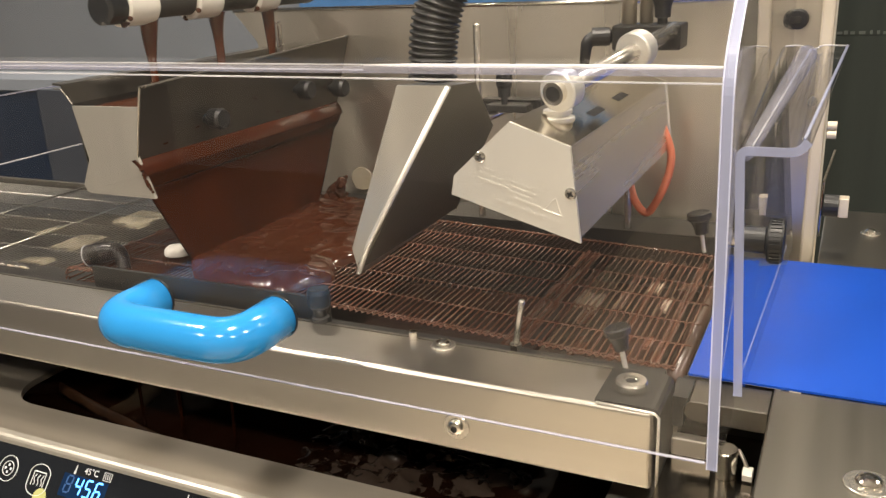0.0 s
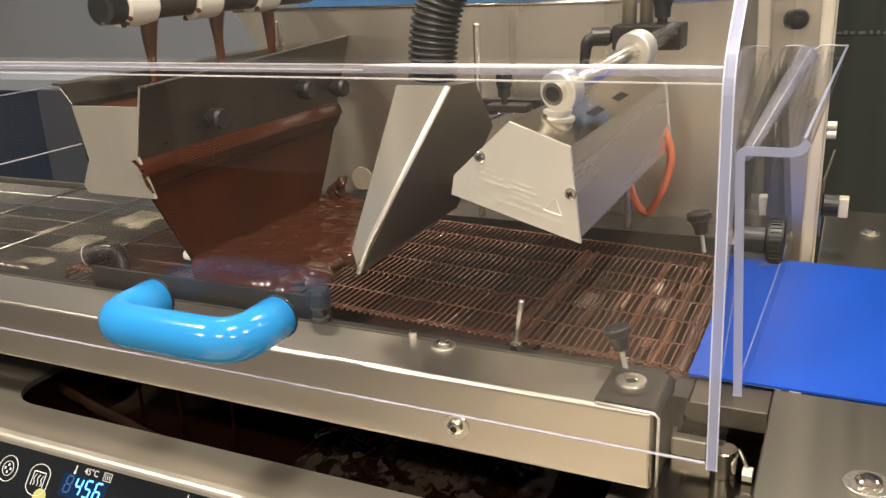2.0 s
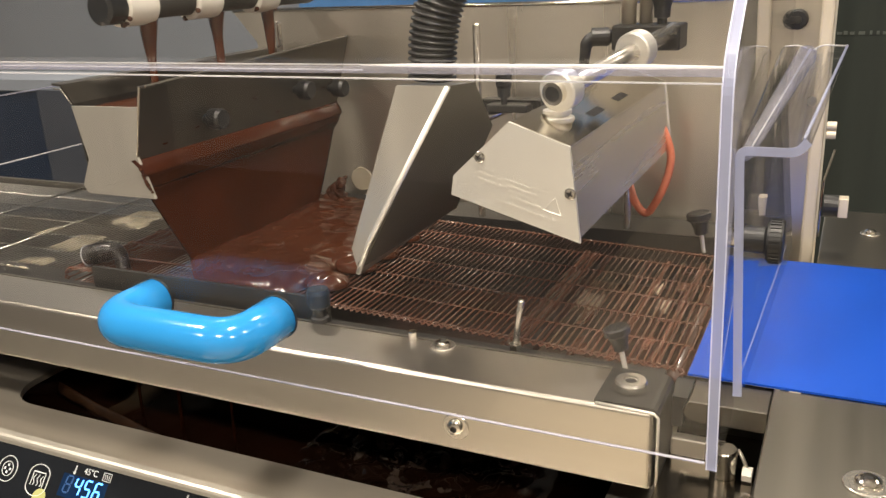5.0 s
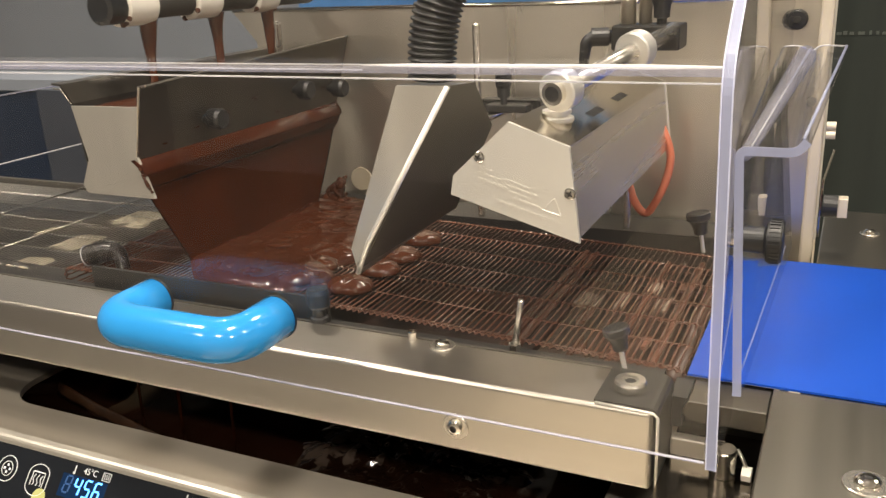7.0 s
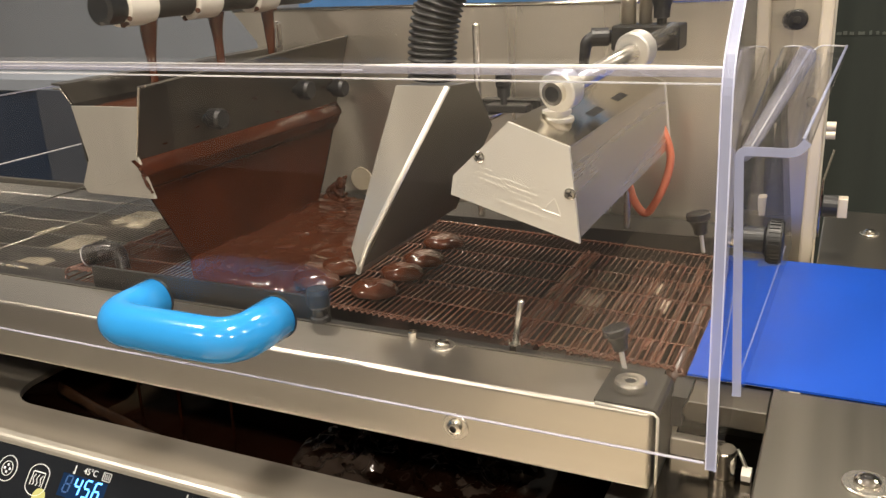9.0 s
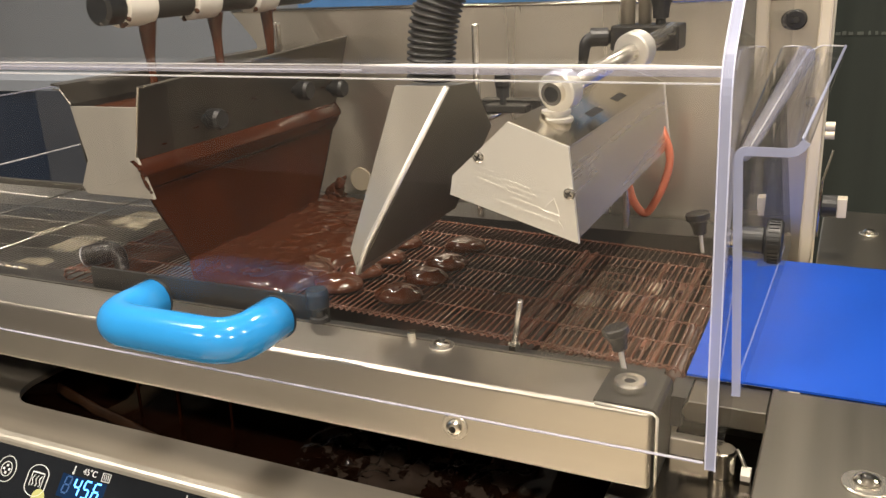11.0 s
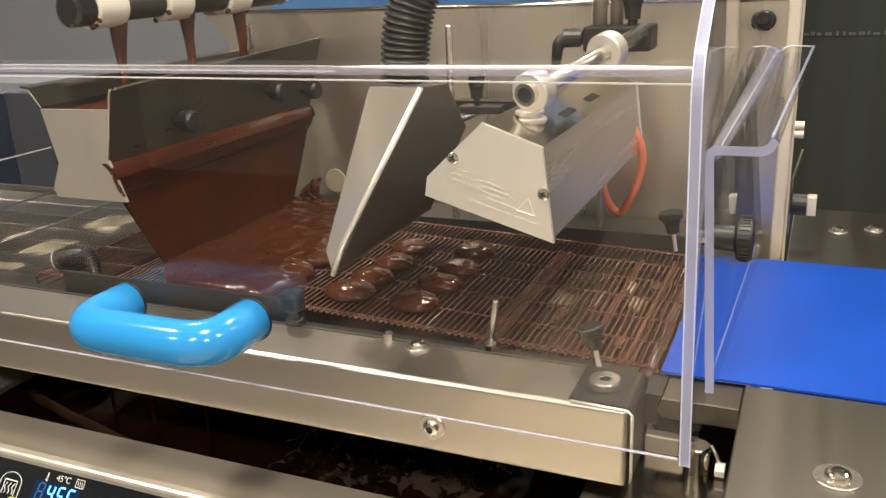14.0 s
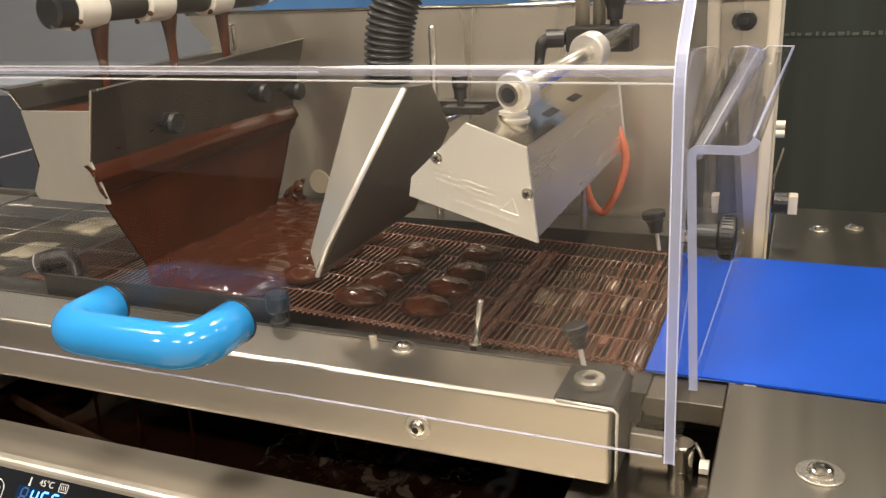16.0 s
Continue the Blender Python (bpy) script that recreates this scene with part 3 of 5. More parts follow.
def heat_lamp():
    t = thing("heat_lamp", -0.09, 0.18, 0.077, "satin aluminium radiant heater hung from a rod", "heat lamp")
    o = Vector((-0.09, 0.18, 0.077))
    def add(name, bm, m, label="", **k):
        bmesh.ops.translate(bm, vec=-o, verts=bm.verts)
        return part(name, bm, m, t, label, **k)
    prof = [(-0.097, 0.146), (-0.0605, 0.133), (-0.054, 0.0767), (-0.135, 0.1005), (-0.133, 0.1125)]
    add("end_plate", prism(prof, 0.045, 0.0475), SATIN, "satin aluminium end plate")
    ins = [(-0.0965, 0.1445), (-0.0615, 0.132), (-0.0553, 0.0785), (-0.1335, 0.1015), (-0.132, 0.112)]
    add("housing", prism(ins, 0.0475, 0.315), HEATER_STEEL, "folded steel housing")
    add("end_plate", prism(prof, 0.315, 0.317), SATIN)
    add("top_plate", prism([(-0.0968, 0.1448), (-0.0608, 0.1320), (-0.0606, 0.1332), (-0.0966, 0.1460)], 0.0478, 0.3145), HEATER_TOP, "mirror-polished top plate")
    for y in (0.125, 0.190):
        add("vent_slot", prism([(-0.0745, 0.13805), (-0.0690, 0.13605), (-0.0690, 0.13645), (-0.0745, 0.13845)], y, y + 0.028), BLACK, "dark slot")


heat_lamp()


def cover():
    t = thing("acrylic_cover", 0.0, 0.1, 0.0, "clear acrylic guard cover with blue-tinted edges", "cover")
    o = Vector((0.0, 0.1, 0.0))
    def add(name, bm, m, label="", shadow=False, lean=0.0, **k):
        for v in bm.verts:
            v.co.x -= lean * (v.co.z + 0.010)
        bmesh.ops.translate(bm, vec=-o, verts=bm.verts)
        ob = part(name, bm, m, t, label, **k)
        ob.visible_shadow = shadow
        return ob
    add("front_panel", box(-0.95, 0.0305, -0.024, -0.020, -0.010, 0.179), ACRYLIC)
    add("upper_panel", prism([(-0.0240, 0.187), (0.110, 0.297), (0.1075, 0.300), (-0.0265, 0.190)], -0.95, 0.0305, axis="x"), ACRYLIC)
    add("bend", prism([(-0.024, 0.179), (-0.020, 0.179), (-0.0195, 0.1835), (-0.0240, 0.187), (-0.0265, 0.190), (-0.0245, 0.185)], -0.95, 0.0305, axis="x"), ACRYLIC)
    # Thin pale tubes paint the glints that run along the bend
    add("bend_line", tube([(-0.152, -0.0252, 0.1862), (-0.12, -0.0252, 0.1862), (0.0, -0.0252, 0.1862), (0.0290, -0.0252, 0.1862)], [0.0002, 0.0009, 0.0011, 0.0006], 10), ACRYLIC_BRIGHT, "bright glint along the heated bend", smooth=True)
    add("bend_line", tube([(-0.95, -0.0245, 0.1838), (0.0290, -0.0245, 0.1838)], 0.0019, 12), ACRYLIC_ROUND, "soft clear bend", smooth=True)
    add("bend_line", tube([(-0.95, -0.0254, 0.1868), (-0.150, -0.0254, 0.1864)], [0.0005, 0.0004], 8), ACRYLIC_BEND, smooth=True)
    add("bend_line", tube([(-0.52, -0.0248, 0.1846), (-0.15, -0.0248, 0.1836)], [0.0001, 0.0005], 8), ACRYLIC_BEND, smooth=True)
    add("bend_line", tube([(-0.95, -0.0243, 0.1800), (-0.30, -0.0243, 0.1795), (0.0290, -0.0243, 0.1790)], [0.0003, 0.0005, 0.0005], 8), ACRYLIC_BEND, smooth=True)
    LEAN = 0.0145
    rim = [(p.y, p.z) for p in bend([(0, -0.0265, -0.011), (0, -0.0265, 0.1865), (0, 0.1050, 0.3000)], 0.016, 8)]
    add("end_panel", prism([(-0.024, -0.010), (-0.0245, 0.185), (0.1075, 0.300), (0.33, 0.300), (0.33, 0.03), (0.06, 0.03), (0.03, -0.010)], 0.0325, 0.0370, axis="x"), ACRYLIC, lean=LEAN)
    add("cut_edge", sheet(rim, 0.0320, 0.0368, -0.0024, axis="x"), ACRYLIC_EDGE, "blue-tinted cut edge", lean=LEAN)
    for x in (0.0320, 0.0368):
        add("corner_line", tube([(x, y - 0.0001, z) for y, z in rim], 0.00038, 6), ACRYLIC_LINE, lean=LEAN)
    add("lower_edge", tube([(-0.95, -0.0222, -0.0100), (0.0305, -0.0222, -0.0100)], 0.0008, 6), LOWER_EDGE, "pale lower edge")
    rnd = random.Random(21)
    bm = bmesh.new()
    for k in range(12):
        x, z = rnd.uniform(-0.42, 0.0), rnd.uniform(0.0, 0.17)
        bmesh.ops.create_icosphere(bm, subdivisions=1, radius=rnd.uniform(0.00012, 0.00026), matrix=Matrix.Translation((x, -0.0242, z)))
    tagged(add("dried_droplets", bm, WHITE_PL), "tiny dried droplets on the acrylic", kind="stuff")
    return t


cover()


def partition():
    t = thing("inlet_partition", -0.52, 0.17, 0.1, "narrow clear acrylic strip beside the trough", "guard")
    p = part("sheet", box(-0.0015, 0.0015, -0.14, 0.13, 0.0, 0.052), ACRYLIC, t)
    p.visible_shadow = False
    part("edge", tube([(0, -0.14, 0), (0, 0.13, 0)], 0.0006, 6), ACRYLIC_BEND, t, "pale cut edge")
    part("edge", tube([(0, -0.14, 0.052), (0, 0.13, 0.052)], 0.0006, 6), ACRYLIC_ROUND, t)


partition()


def handle():
    t = thing("bridge_handle", -0.27, -0.045, 0.03, "bright blue plastic bridge handle on the acrylic cover", "handle")
    o = Vector((-0.27, -0.045, 0.03))
    pts = bend([(-0.3165, -0.0245, 0.036), (-0.3165, -0.067, 0.036), (-0.2212, -0.067, 0.036), (-0.2212, -0.0245, 0.036)], 0.022, 8)
    bm = tube([p - o for p in pts], 0.0135, 28)
    part("grip", bm, BLUE, t, smooth=True)
    for x in (-0.3165, -0.2212):
        m = Matrix.Translation(Vector((x, -0.0245, 0.036)) - o) @ Matrix.Rotation(radians(90), 4, "X")
        part("end_ring", lathe([(0.0139, 0), (0.0139, 0.0016)], 28, m=m), BLACK, t, "black foot ring")


handle()


def outlet():
    t = thing("outlet_conveyor", 0.3, 0.18, -0.95, "steel outlet conveyor table with a blue belt", "conveyor")
    o = Vector((0.3, 0.18, -0.95))
    def add(name, bm, m, label="", **k):
        bmesh.ops.translate(bm, vec=-o, verts=bm.verts)
        return part(name, bm, m, t, label, **k)
    add("belt", box(0.007, 0.9, 0.0645, 0.2915, -0.0065, -0.005), BELT, "smooth blue conveyor belt")
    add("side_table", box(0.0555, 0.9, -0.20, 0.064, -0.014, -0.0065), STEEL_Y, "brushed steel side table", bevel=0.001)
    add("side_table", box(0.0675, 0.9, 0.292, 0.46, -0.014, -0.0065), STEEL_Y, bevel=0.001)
    add("side_plate", box(0.004, 0.0555, 0.066, 0.069, -0.045, -0.009), BLACK_DULL, "dark side plate")
    add("frame", box(0.07, 0.88, -0.18, 0.44, -0.95, -0.02), STEEL)


outlet()


# ---- fittings ----
def face_y(m_at):
    """Turns a lathe axis from z to -y at a place."""
    return Matrix.Translation(m_at) @ Matrix.Rotation(radians(90), 4, "X")


def button_screw(at, head, washer, label, group="", turn=None, name="button_head_screw", parent=None):
    """A dome head with a hex socket on a flat washer; axis up, or as turned."""
    t = new(name)
    t.matrix_world = (Matrix.Translation(at) @ turn) if turn else Matrix.Translation(at)
    tagged(t, label, "screw", group)
    part("washer", lathe([(washer, 0), (washer, 0.0011), (washer - 0.0004, 0.0015), (head * 0.5, 0.0015)], 32), HEATER_STEEL, t)
    h = head * 0.55
    dome = [(head, 0.0015), (head, 0.0022)]
    for k in range(1, 6):
        a = k / 6 * 1.35
        dome.append((head * math.cos(a) if k < 5 else head * 0.45, 0.0022 + h * math.sin(a)))
    top = dome[-1][1]
    dome += [(head * 0.42, top), (head * 0.40, top - 0.0016), (head * 0.1, top - 0.0018)]
    part("head", lathe(dome, 24), CHROME, t, smooth=False)
    bm = lathe([(head * 0.40, top - 0.0012), (head * 0.40, top - 0.0010)], 6)
    part("hex_socket", bm, BLACK, t, "dark hex socket")
    return t


OUT = Matrix.Rotation(radians(90), 4, "X")
button_screw((-0.117, 0.0, -0.031), 0.0052, 0.0085, "polished hex screw with washer on the front rail", "rail screws", OUT)
button_screw((-0.143, 0.040, 0.0), 0.0052, 0.0085, "polished hex screw with washer on the rail top", "rail screws")
button_screw((0.1042, -0.0205, -0.0065), 0.0062, 0.0112, "polished hex screw with washer on the side table", "table screws")
button_screw((0.106, 0.388, -0.0065), 0.0050, 0.0080, "polished hex screw with washer on the side table", "table screws")
button_screw((0.135, 0.400, -0.0065), 0.0050, 0.0080, "polished hex screw with washer on the side table", "table screws")


def corner_plate():
    t = thing("corner_plate", -0.016, 0.022, 0.0, "dark folded corner plate at the end of the rail", "bracket")
    o = Vector((-0.016, 0.022, 0.0))
    bm = sheet([(p.x, p.y) for p in bend([(-0.033, 0.0004, 0), (0.0014, 0.0004, 0), (0.0014, -0.046, 0)], 0.004, 4)], 0.002, 0.044, 0.0016)
    bmesh.ops.translate(bm, vec=-o, verts=bm.verts)
    part("plate", bm, BLACK_DULL, t)
    bm = lathe([(0.0085, 0.002), (0.0092, 0.003), (0.0092, 0.0065), (0.0085, 0.0078), (0.0045, 0.008), (0.0042, 0.0068), (0.001, 0.0066)], 32, m=Matrix.Translation(Vector((-0.0170, 0.0205, 0)) - o))
    # Thin bright tube paints the end fold's highlight
    part("end_fold", tube([(0.0185, -0.0205, -0.0455), (0.0185, -0.0205, -0.003), (0.0160, -0.0208, -0.0006), (-0.016, -0.0208, 0.0004)], 0.0009, 8), WHITE_EDGE, t, "highlight along the folded end", smooth=True)
    part("clamp_screw", bm, HEATER_STEEL, t, "polished clamp screw")
    bm = lathe([(0.0034, 0.0069), (0.0034, 0.0072)], 6, m=Matrix.Translation(Vector((-0.0170, 0.0205, 0)) - o))
    part("hex_socket", bm, BLACK, t)


corner_plate()


def standoff():
    t = part("socket_standoff", lathe([(0.0032, 0), (0.0032, 0.0058), (0.0029, 0.0064), (0.0017, 0.0064), (0.0016, 0.0045), (0.0004, 0.0044)], 18, m=Matrix.Translation((-0.166, 0.043, 0))), CHROME)
    tagged(t, "small polished steel socket standoff on the rail", "fastener")


standoff()


def locating_pin():
    t = thing("locating_pin", -0.0995, 0.056, 0.0, "thin leaning steel locating pin with a hex foot", "pin")
    part("shaft", tube([(0, 0, 0), (0.0045, 0, 0.031), (0.0047, 0, 0.0322)], [0.0022, 0.0022, 0.0017], 14), HEATER_STEEL, t, smooth=True)
    part("hex_foot", lathe([(0.0042, -0.002), (0.0042, 0.0018)], 6), CHROME, t)


locating_pin()


def knob_screw(name, base, top, r, label):
    t = thing(name, *base, label, "knob", "knob screws")
    d = Vector(top) - Vector(base)
    part("rod", tube([(0, 0, -0.003), d * 0.55], 0.0016, 10), SATIN, t)
    q = d.to_track_quat("Z", "Y").to_matrix().to_4x4()
    L = d.length
    part("grip", lathe([(r * 0.55, L * 0.42), (r * 0.62, L * 0.62), (r * 0.8, L * 0.78), (r, L * 0.82), (r * 1.02, L * 0.97), (r * 0.9, L)], 22, m=q), BLACK, t, "black plastic grip")


knob_screw("knob_screw", (-0.0275, 0.052, 0.0), (-0.0340, 0.052, 0.0245), 0.0080, "black knob on a thin leaning screw at the rail")
knob_screw("knob_screw", (-0.019, 0.287, 0.0), (-0.025, 0.287, 0.031), 0.0098, "black knob on a thin leaning screw at the back channel")


def guides():
    t = thing("side_guide", -0.36, 0.058, 0.0, "dark grey steel side guide strip beside the mesh", "guide")
    part("strip", box(-0.105, 0.12, -0.0015, 0.0015, -0.006, 0.0140), BLACK_DULL, t)
    part("screw_hole", lathe([(0.0012, 0), (0.0012, 0.0003)], 12, m=face_y((0.022, -0.0016, 0.006))), BLACK, t, "small dark hole")
    t = thing("edge_channel", -0.2, 0.056, -0.004, "narrow dark channel along the mesh edge", "channel")
    part("strip", box(-0.75, 0.195, -0.006, 0.006, -0.010, 0.0005), BLACK_DULL, t)
    t = thing("back_channel", -0.2, 0.30, -0.01, "black channel along the back of the mesh", "channel")
    part("wall", box(-0.3, 0.19, -0.010, -0.007, -0.056, 0.019), BLACK_DULL, t)
    part("ledge", box(-0.3, 0.19, -0.007, 0.040, 0.012, 0.018), BLACK_DULL, t)
    t = thing("belt_clamp", -0.243, 0.050, 0.0, "black plastic belt clamp with a ribbed head", "clamp")
    part("foot", lathe([(0.0064, 0.0), (0.0064, 0.003), (0.0048, 0.004), (0.0048, 0.011)], 24), BLACK, t)
    part("head", lathe([(0.0066, 0.010), (0.0082, 0.012), (0.0082, 0.021), (0.0070, 0.024)], 32), BLACK, t)


guides()


def inlet_clip():
    t = thing("tube_clip", -0.485, 0.085, 0.004, "smoked clear plastic elbow with a pale rim on the mesh edge", "fitting")
    arm = bend([(-0.0085, -0.006, 0.0085), (0.0125, 0.001, 0.0135), (0.0225, 0.001, 0.0120), (0.0290, -0.004, -0.0010)], 0.010, 6)
    part("elbow", tube(arm, [0.0088 - 0.0032 * k / (len(arm) - 1) for k in range(len(arm))], 20, caps=False), SMOKED, t, "smoked clear bent tube", smooth=True)
    d = Vector((0.021, 0.007, 0.005)).normalized()
    c = Vector((-0.0085, -0.006, 0.0085))
    ring = []
    u, w = d.orthogonal().normalized(), d.cross(d.orthogonal().normalized())
    for k in range(25):
        a = 2 * math.pi * k / 24
        ring.append(c + (u * math.cos(a) + w * math.sin(a)) * 0.0088)
    part("rim", tube(ring, 0.0007, 6), ACRYLIC_BEND, t, "pale rim", smooth=True)
    part("bore", tube([c + d * 0.004, c + d * 0.0046], 0.0078, 18), BLACK_DULL, t)


inlet_clip()


def under_tray():
    t = thing("drip_tray", -0.06, 0.176, -0.03, "chocolate-smeared tray and bars under the mesh", "tray")
    part("pan", box(-0.075, 0.050, -0.106, 0.106, -0.010, -0.007), CHOC_TRAY, t, "smeared dark pan")
    part("pan", box(-0.44, -0.076, -0.106, 0.106, -0.034, -0.031), CHOC_MATT, t, "dark dried-chocolate pan")
    for x, w, z, m in ((-0.1165, 0.0060, 0.0105, CHOC_BAR), (-0.1085, 0.0060, 0.0100, CHOC_BAR), (-0.0975, 0.0030, 0.0070, CHOC_TRAY), (-0.062, 0.0035, 0.0080, CHOC_TRAY), (-0.046, 0.0035, 0.0080, CHOC_BAR), (-0.034, 0.0040, 0.0075, CHOC_TRAY), (-0.018, 0.0055, 0.0095, CHOC_BAR)):
        part("support_bar", prism([(x + 0.06 - w / 2, z + 0.006), (x + 0.06 + w / 2, z + 0.006), (x + 0.06 + w / 2, z + 0.0085), (x + 0.06 + w / 4, z + 0.010), (x + 0.06 - w / 4, z + 0.010), (x + 0.06 - w / 2, z + 0.0085)], -0.107, 0.107), m, t)
    rnd = random.Random(4)
    for k in range(9):
        x, y = rnd.uniform(-0.026, 0.048), rnd.uniform(-0.095, 0.095)
        w, h = rnd.uniform(0.0015, 0.0040), rnd.uniform(0.006, 0.018)
        part("smear", prism([(x - w, y - h), (x + w * 0.6, y - h * 0.9), (x + w, y + h * 0.2), (x + w * 0.7, y + h), (x - w * 0.8, y + h * 0.8)], 0.0125, 0.0150, axis="z"), CHOC_BAR, t)
    for x, y, w, d in ((-0.026, 0.006, 0.020, 0.036), (0.016, 0.046, 0.010, 0.026), (-0.002, 0.012, 0.006, 0.040), (0.028, 0.014, 0.010, 0.028)):
        n = max(3, int(w / 0.0038))
        for k in range(n):
            xx = x + ((k + 0.5) / n - 0.5) * w
            hw = w / n * rnd.uniform(0.26, 0.40)
            y0, y1 = y - d * rnd.uniform(0.28, 0.55), y + d * rnd.uniform(0.28, 0.52)
            part("pale_strip", prism([(xx - hw, y0), (xx + hw * 0.6, y0 - 0.001), (xx + hw, (y0 + y1) / 2), (xx + hw * 0.5, y1), (xx - hw * 0.8, y1 - 0.002)], 0.0150, 0.0170, axis="z"), PALE_STRIP, t, "pale strip under the wires")
    part("end_roller", tube([(0.058, -0.110, 0.017), (0.058, 0.110, 0.017)], ROLL - 0.0011, 20), CHOC_TRAY, t, smooth=True)
    return t


under_tray()


def infeed():
    t = thing("infeed_belt", -0.75, 0.176, 0.0, "clean bright wire mesh infeed belt", "conveyor belt")
    p = 0.0047
    bm = bmesh.new()
    ys = [-0.110 + 0.220 * k / 6 for k in range(7)]
    for k in range(94):
        x = -0.2 + k * p
        pts, off = [], 0.0
        for i in range(6):
            nxt = p * 0.5 - off
            pts += [(x + off, ys[i] + 0.002, 0.003), (x + off, ys[i + 1] - 0.002, 0.003)]
            if i < 5:
                pts.append((x + (off + nxt) / 2, ys[i + 1], 0.0042))
                off = nxt
        tube(pts, 0.0006, 4, bm)
    tagged(part("wires", bm, WIRE_CLEAN, t), "bright steel mesh wires", kind="stuff")
    for x in (0.029, 0.139):
        part("cross_rod", tube([(x, -0.112, 0.0052), (x, 0.112, 0.0052)], 0.0007, 8), WIRE_CLEAN, t, smooth=True)
    part("bed", box(-0.2, 0.24, -0.113, 0.113, -0.030, -0.026), BLACK_DULL, t, "dull steel bed under the wires")
    # bright cream sleeves that paint reflected light onto stretches of wire
    rnd = random.Random(31)
    for cx, cy, half, full in ((0.190, -0.048, 0.018, 0.052), (0.188, 0.034, 0.020, 0.054), (0.205, 0.010, 0.010, 0.022), (0.197, -0.101, 0.016, 0.018), (0.130, -0.030, 0.006, 0.030)):
        n = int(half / p)
        for k in range(-n, n + 1):
            length = full * rnd.uniform(0.82, 1.0)
            x = cx + (round(k) + 0.5) * p
            y = cy + rnd.uniform(-0.002, 0.002)
            part("wire_glint", tube([(x, y - length / 2, 0.0032), (x, y - length * 0.4, 0.0037), (x, y + length * 0.4, 0.0037), (x, y + length / 2, 0.0032)], [0.0002, 0.00058, 0.00055, 0.0002], 6), CREAM, t, smooth=True)
    for k in range(30):
        x = 0.05 + 0.0052 * k + rnd.uniform(-0.002, 0.002)
        w = rnd.uniform(0.0012, 0.0030)
        part("edge_link", tube([(x - w, -0.1145, 0.0012), (x, -0.1165 - w * 0.5, 0.0030), (x + w, -0.1150, 0.0014)], [0.0007, 0.0013, 0.0006], 6), CREAM if k % 3 else WIRE_CLEAN, t, smooth=True)
    part("side_frame", box(-0.2, 0.24, 0.114, 0.119, -0.03, 0.008), STEEL_DARK, t)


infeed()


def air_hose():
    pts = bend([(-0.1600, 0.0775, 0.1650), (-0.1592, 0.0775, 0.176), (-0.1585, 0.0775, 0.187), (-0.1560, 0.078, 0.202), (-0.1510, 0.080, 0.218), (-0.138, 0.092, 0.245), (-0.11, 0.14, 0.29)], 0.012, 16)
    # even steps, ridged like a spiral hose
    P, L = [Vector(p) for p in pts], [0.0]
    for a, b in zip(P, P[1:]):
        L.append(L[-1] + (b - a).length)
    out, rad, s, k = [], [], 0.0, 0
    while s < L[-1]:
        i = max(j for j in range(len(L)) if L[j] <= s)
        i = min(i, len(P) - 2)
        out.append(P[i].lerp(P[i + 1], (s - L[i]) / max(1e-9, L[i + 1] - L[i])))
        rad.append((0.0134, 0.0138, 0.0153, 0.0156, 0.0153, 0.0138)[k % 6])
        s += 0.00062
        k += 1
    t = thing("air_hose", -0.19, 0.16, 0.1645, "black corrugated rubber air hose", "hose")
    o = Vector((-0.19, 0.16, 0.1645))
    part("corrugated_tube", tube([p - o for p in out], rad, 26), RUBBER, t, smooth=True)


air_hose()


def manifold():
    t = thing("chocolate_pipe", -0.43, 0.18, 0.214, "dark feed pipe with white outlet collars", "pipe")
    part("pipe", tube([(0, -0.102, 0), (0, 0.17, 0)], 0.0112, 24), BLACK_DULL, t, smooth=True)
    part("end_cap", tube([(0, -0.106, 0), (0, -0.104, 0), (0, -0.088, 0)], [0.010, 0.0128, 0.0128], 24), BLACK_GLASS, t, "black end cap")
    for y in (-0.072, 0.006, 0.090):
        part("collar", tube([(0, y - 0.016, 0), (0, y - 0.0145, 0), (0, y + 0.0145, 0), (0, y + 0.016, 0)], [0.0135, 0.0152, 0.0152, 0.014], 40), WHITE_PL, t, "white plastic outlet collar", smooth=False)
        bm = bmesh.new()
        rnd = random.Random(int(1000 * (y + 1)))
        for k in range(9):
            a = radians(rnd.uniform(150, 330))
            yy = y + rnd.choice((-0.0155, 0.0150)) + rnd.uniform(-0.001, 0.001)
            bmesh.ops.create_icosphere(bm, subdivisions=2, radius=rnd.uniform(0.0012, 0.0026), matrix=Matrix.Translation((0.0142 * math.cos(a), yy, 0.0142 * math.sin(a))))
        part("chocolate_smear", bm, CHOC_POUR, t, "chocolate smears at the collar", smooth=True)
    for i, y in enumerate((0.122, 0.205, 0.280)):
        pts, rad = [], []
        for k in range(14):
            v = k / 13
            pts.append((-0.4285 - 0.001 * math.sin(v * 5 + i), y - 0.004 * v, 0.203 - 0.068 * v))
            rad.append(0.0046 * (1 - v) ** 2 + 0.0027 + 0.0004 * math.sin(v * 9 + i * 2))
        ob = part("chocolate_stream", tube(pts, rad, 16), CHOC_POUR, smooth=True)
        tagged(ob, "thin stream of chocolate pouring from the pipe", "chocolate", "chocolate streams")


manifold()


def stand(name, x, y, z0, z1, r, label):
    t = part(name, tube([(x, y, z0), (x, y, z1 - r * 0.4), (x, y, z1)], [r, r, r * 0.75], 18), HEATER_STEEL, smooth=False)
    tagged(t, label, "post", "steel posts")


stand("steel_post", -0.2235, 0.30, 0.008, 0.1835, 0.0034, "thin polished steel post at the back channel")
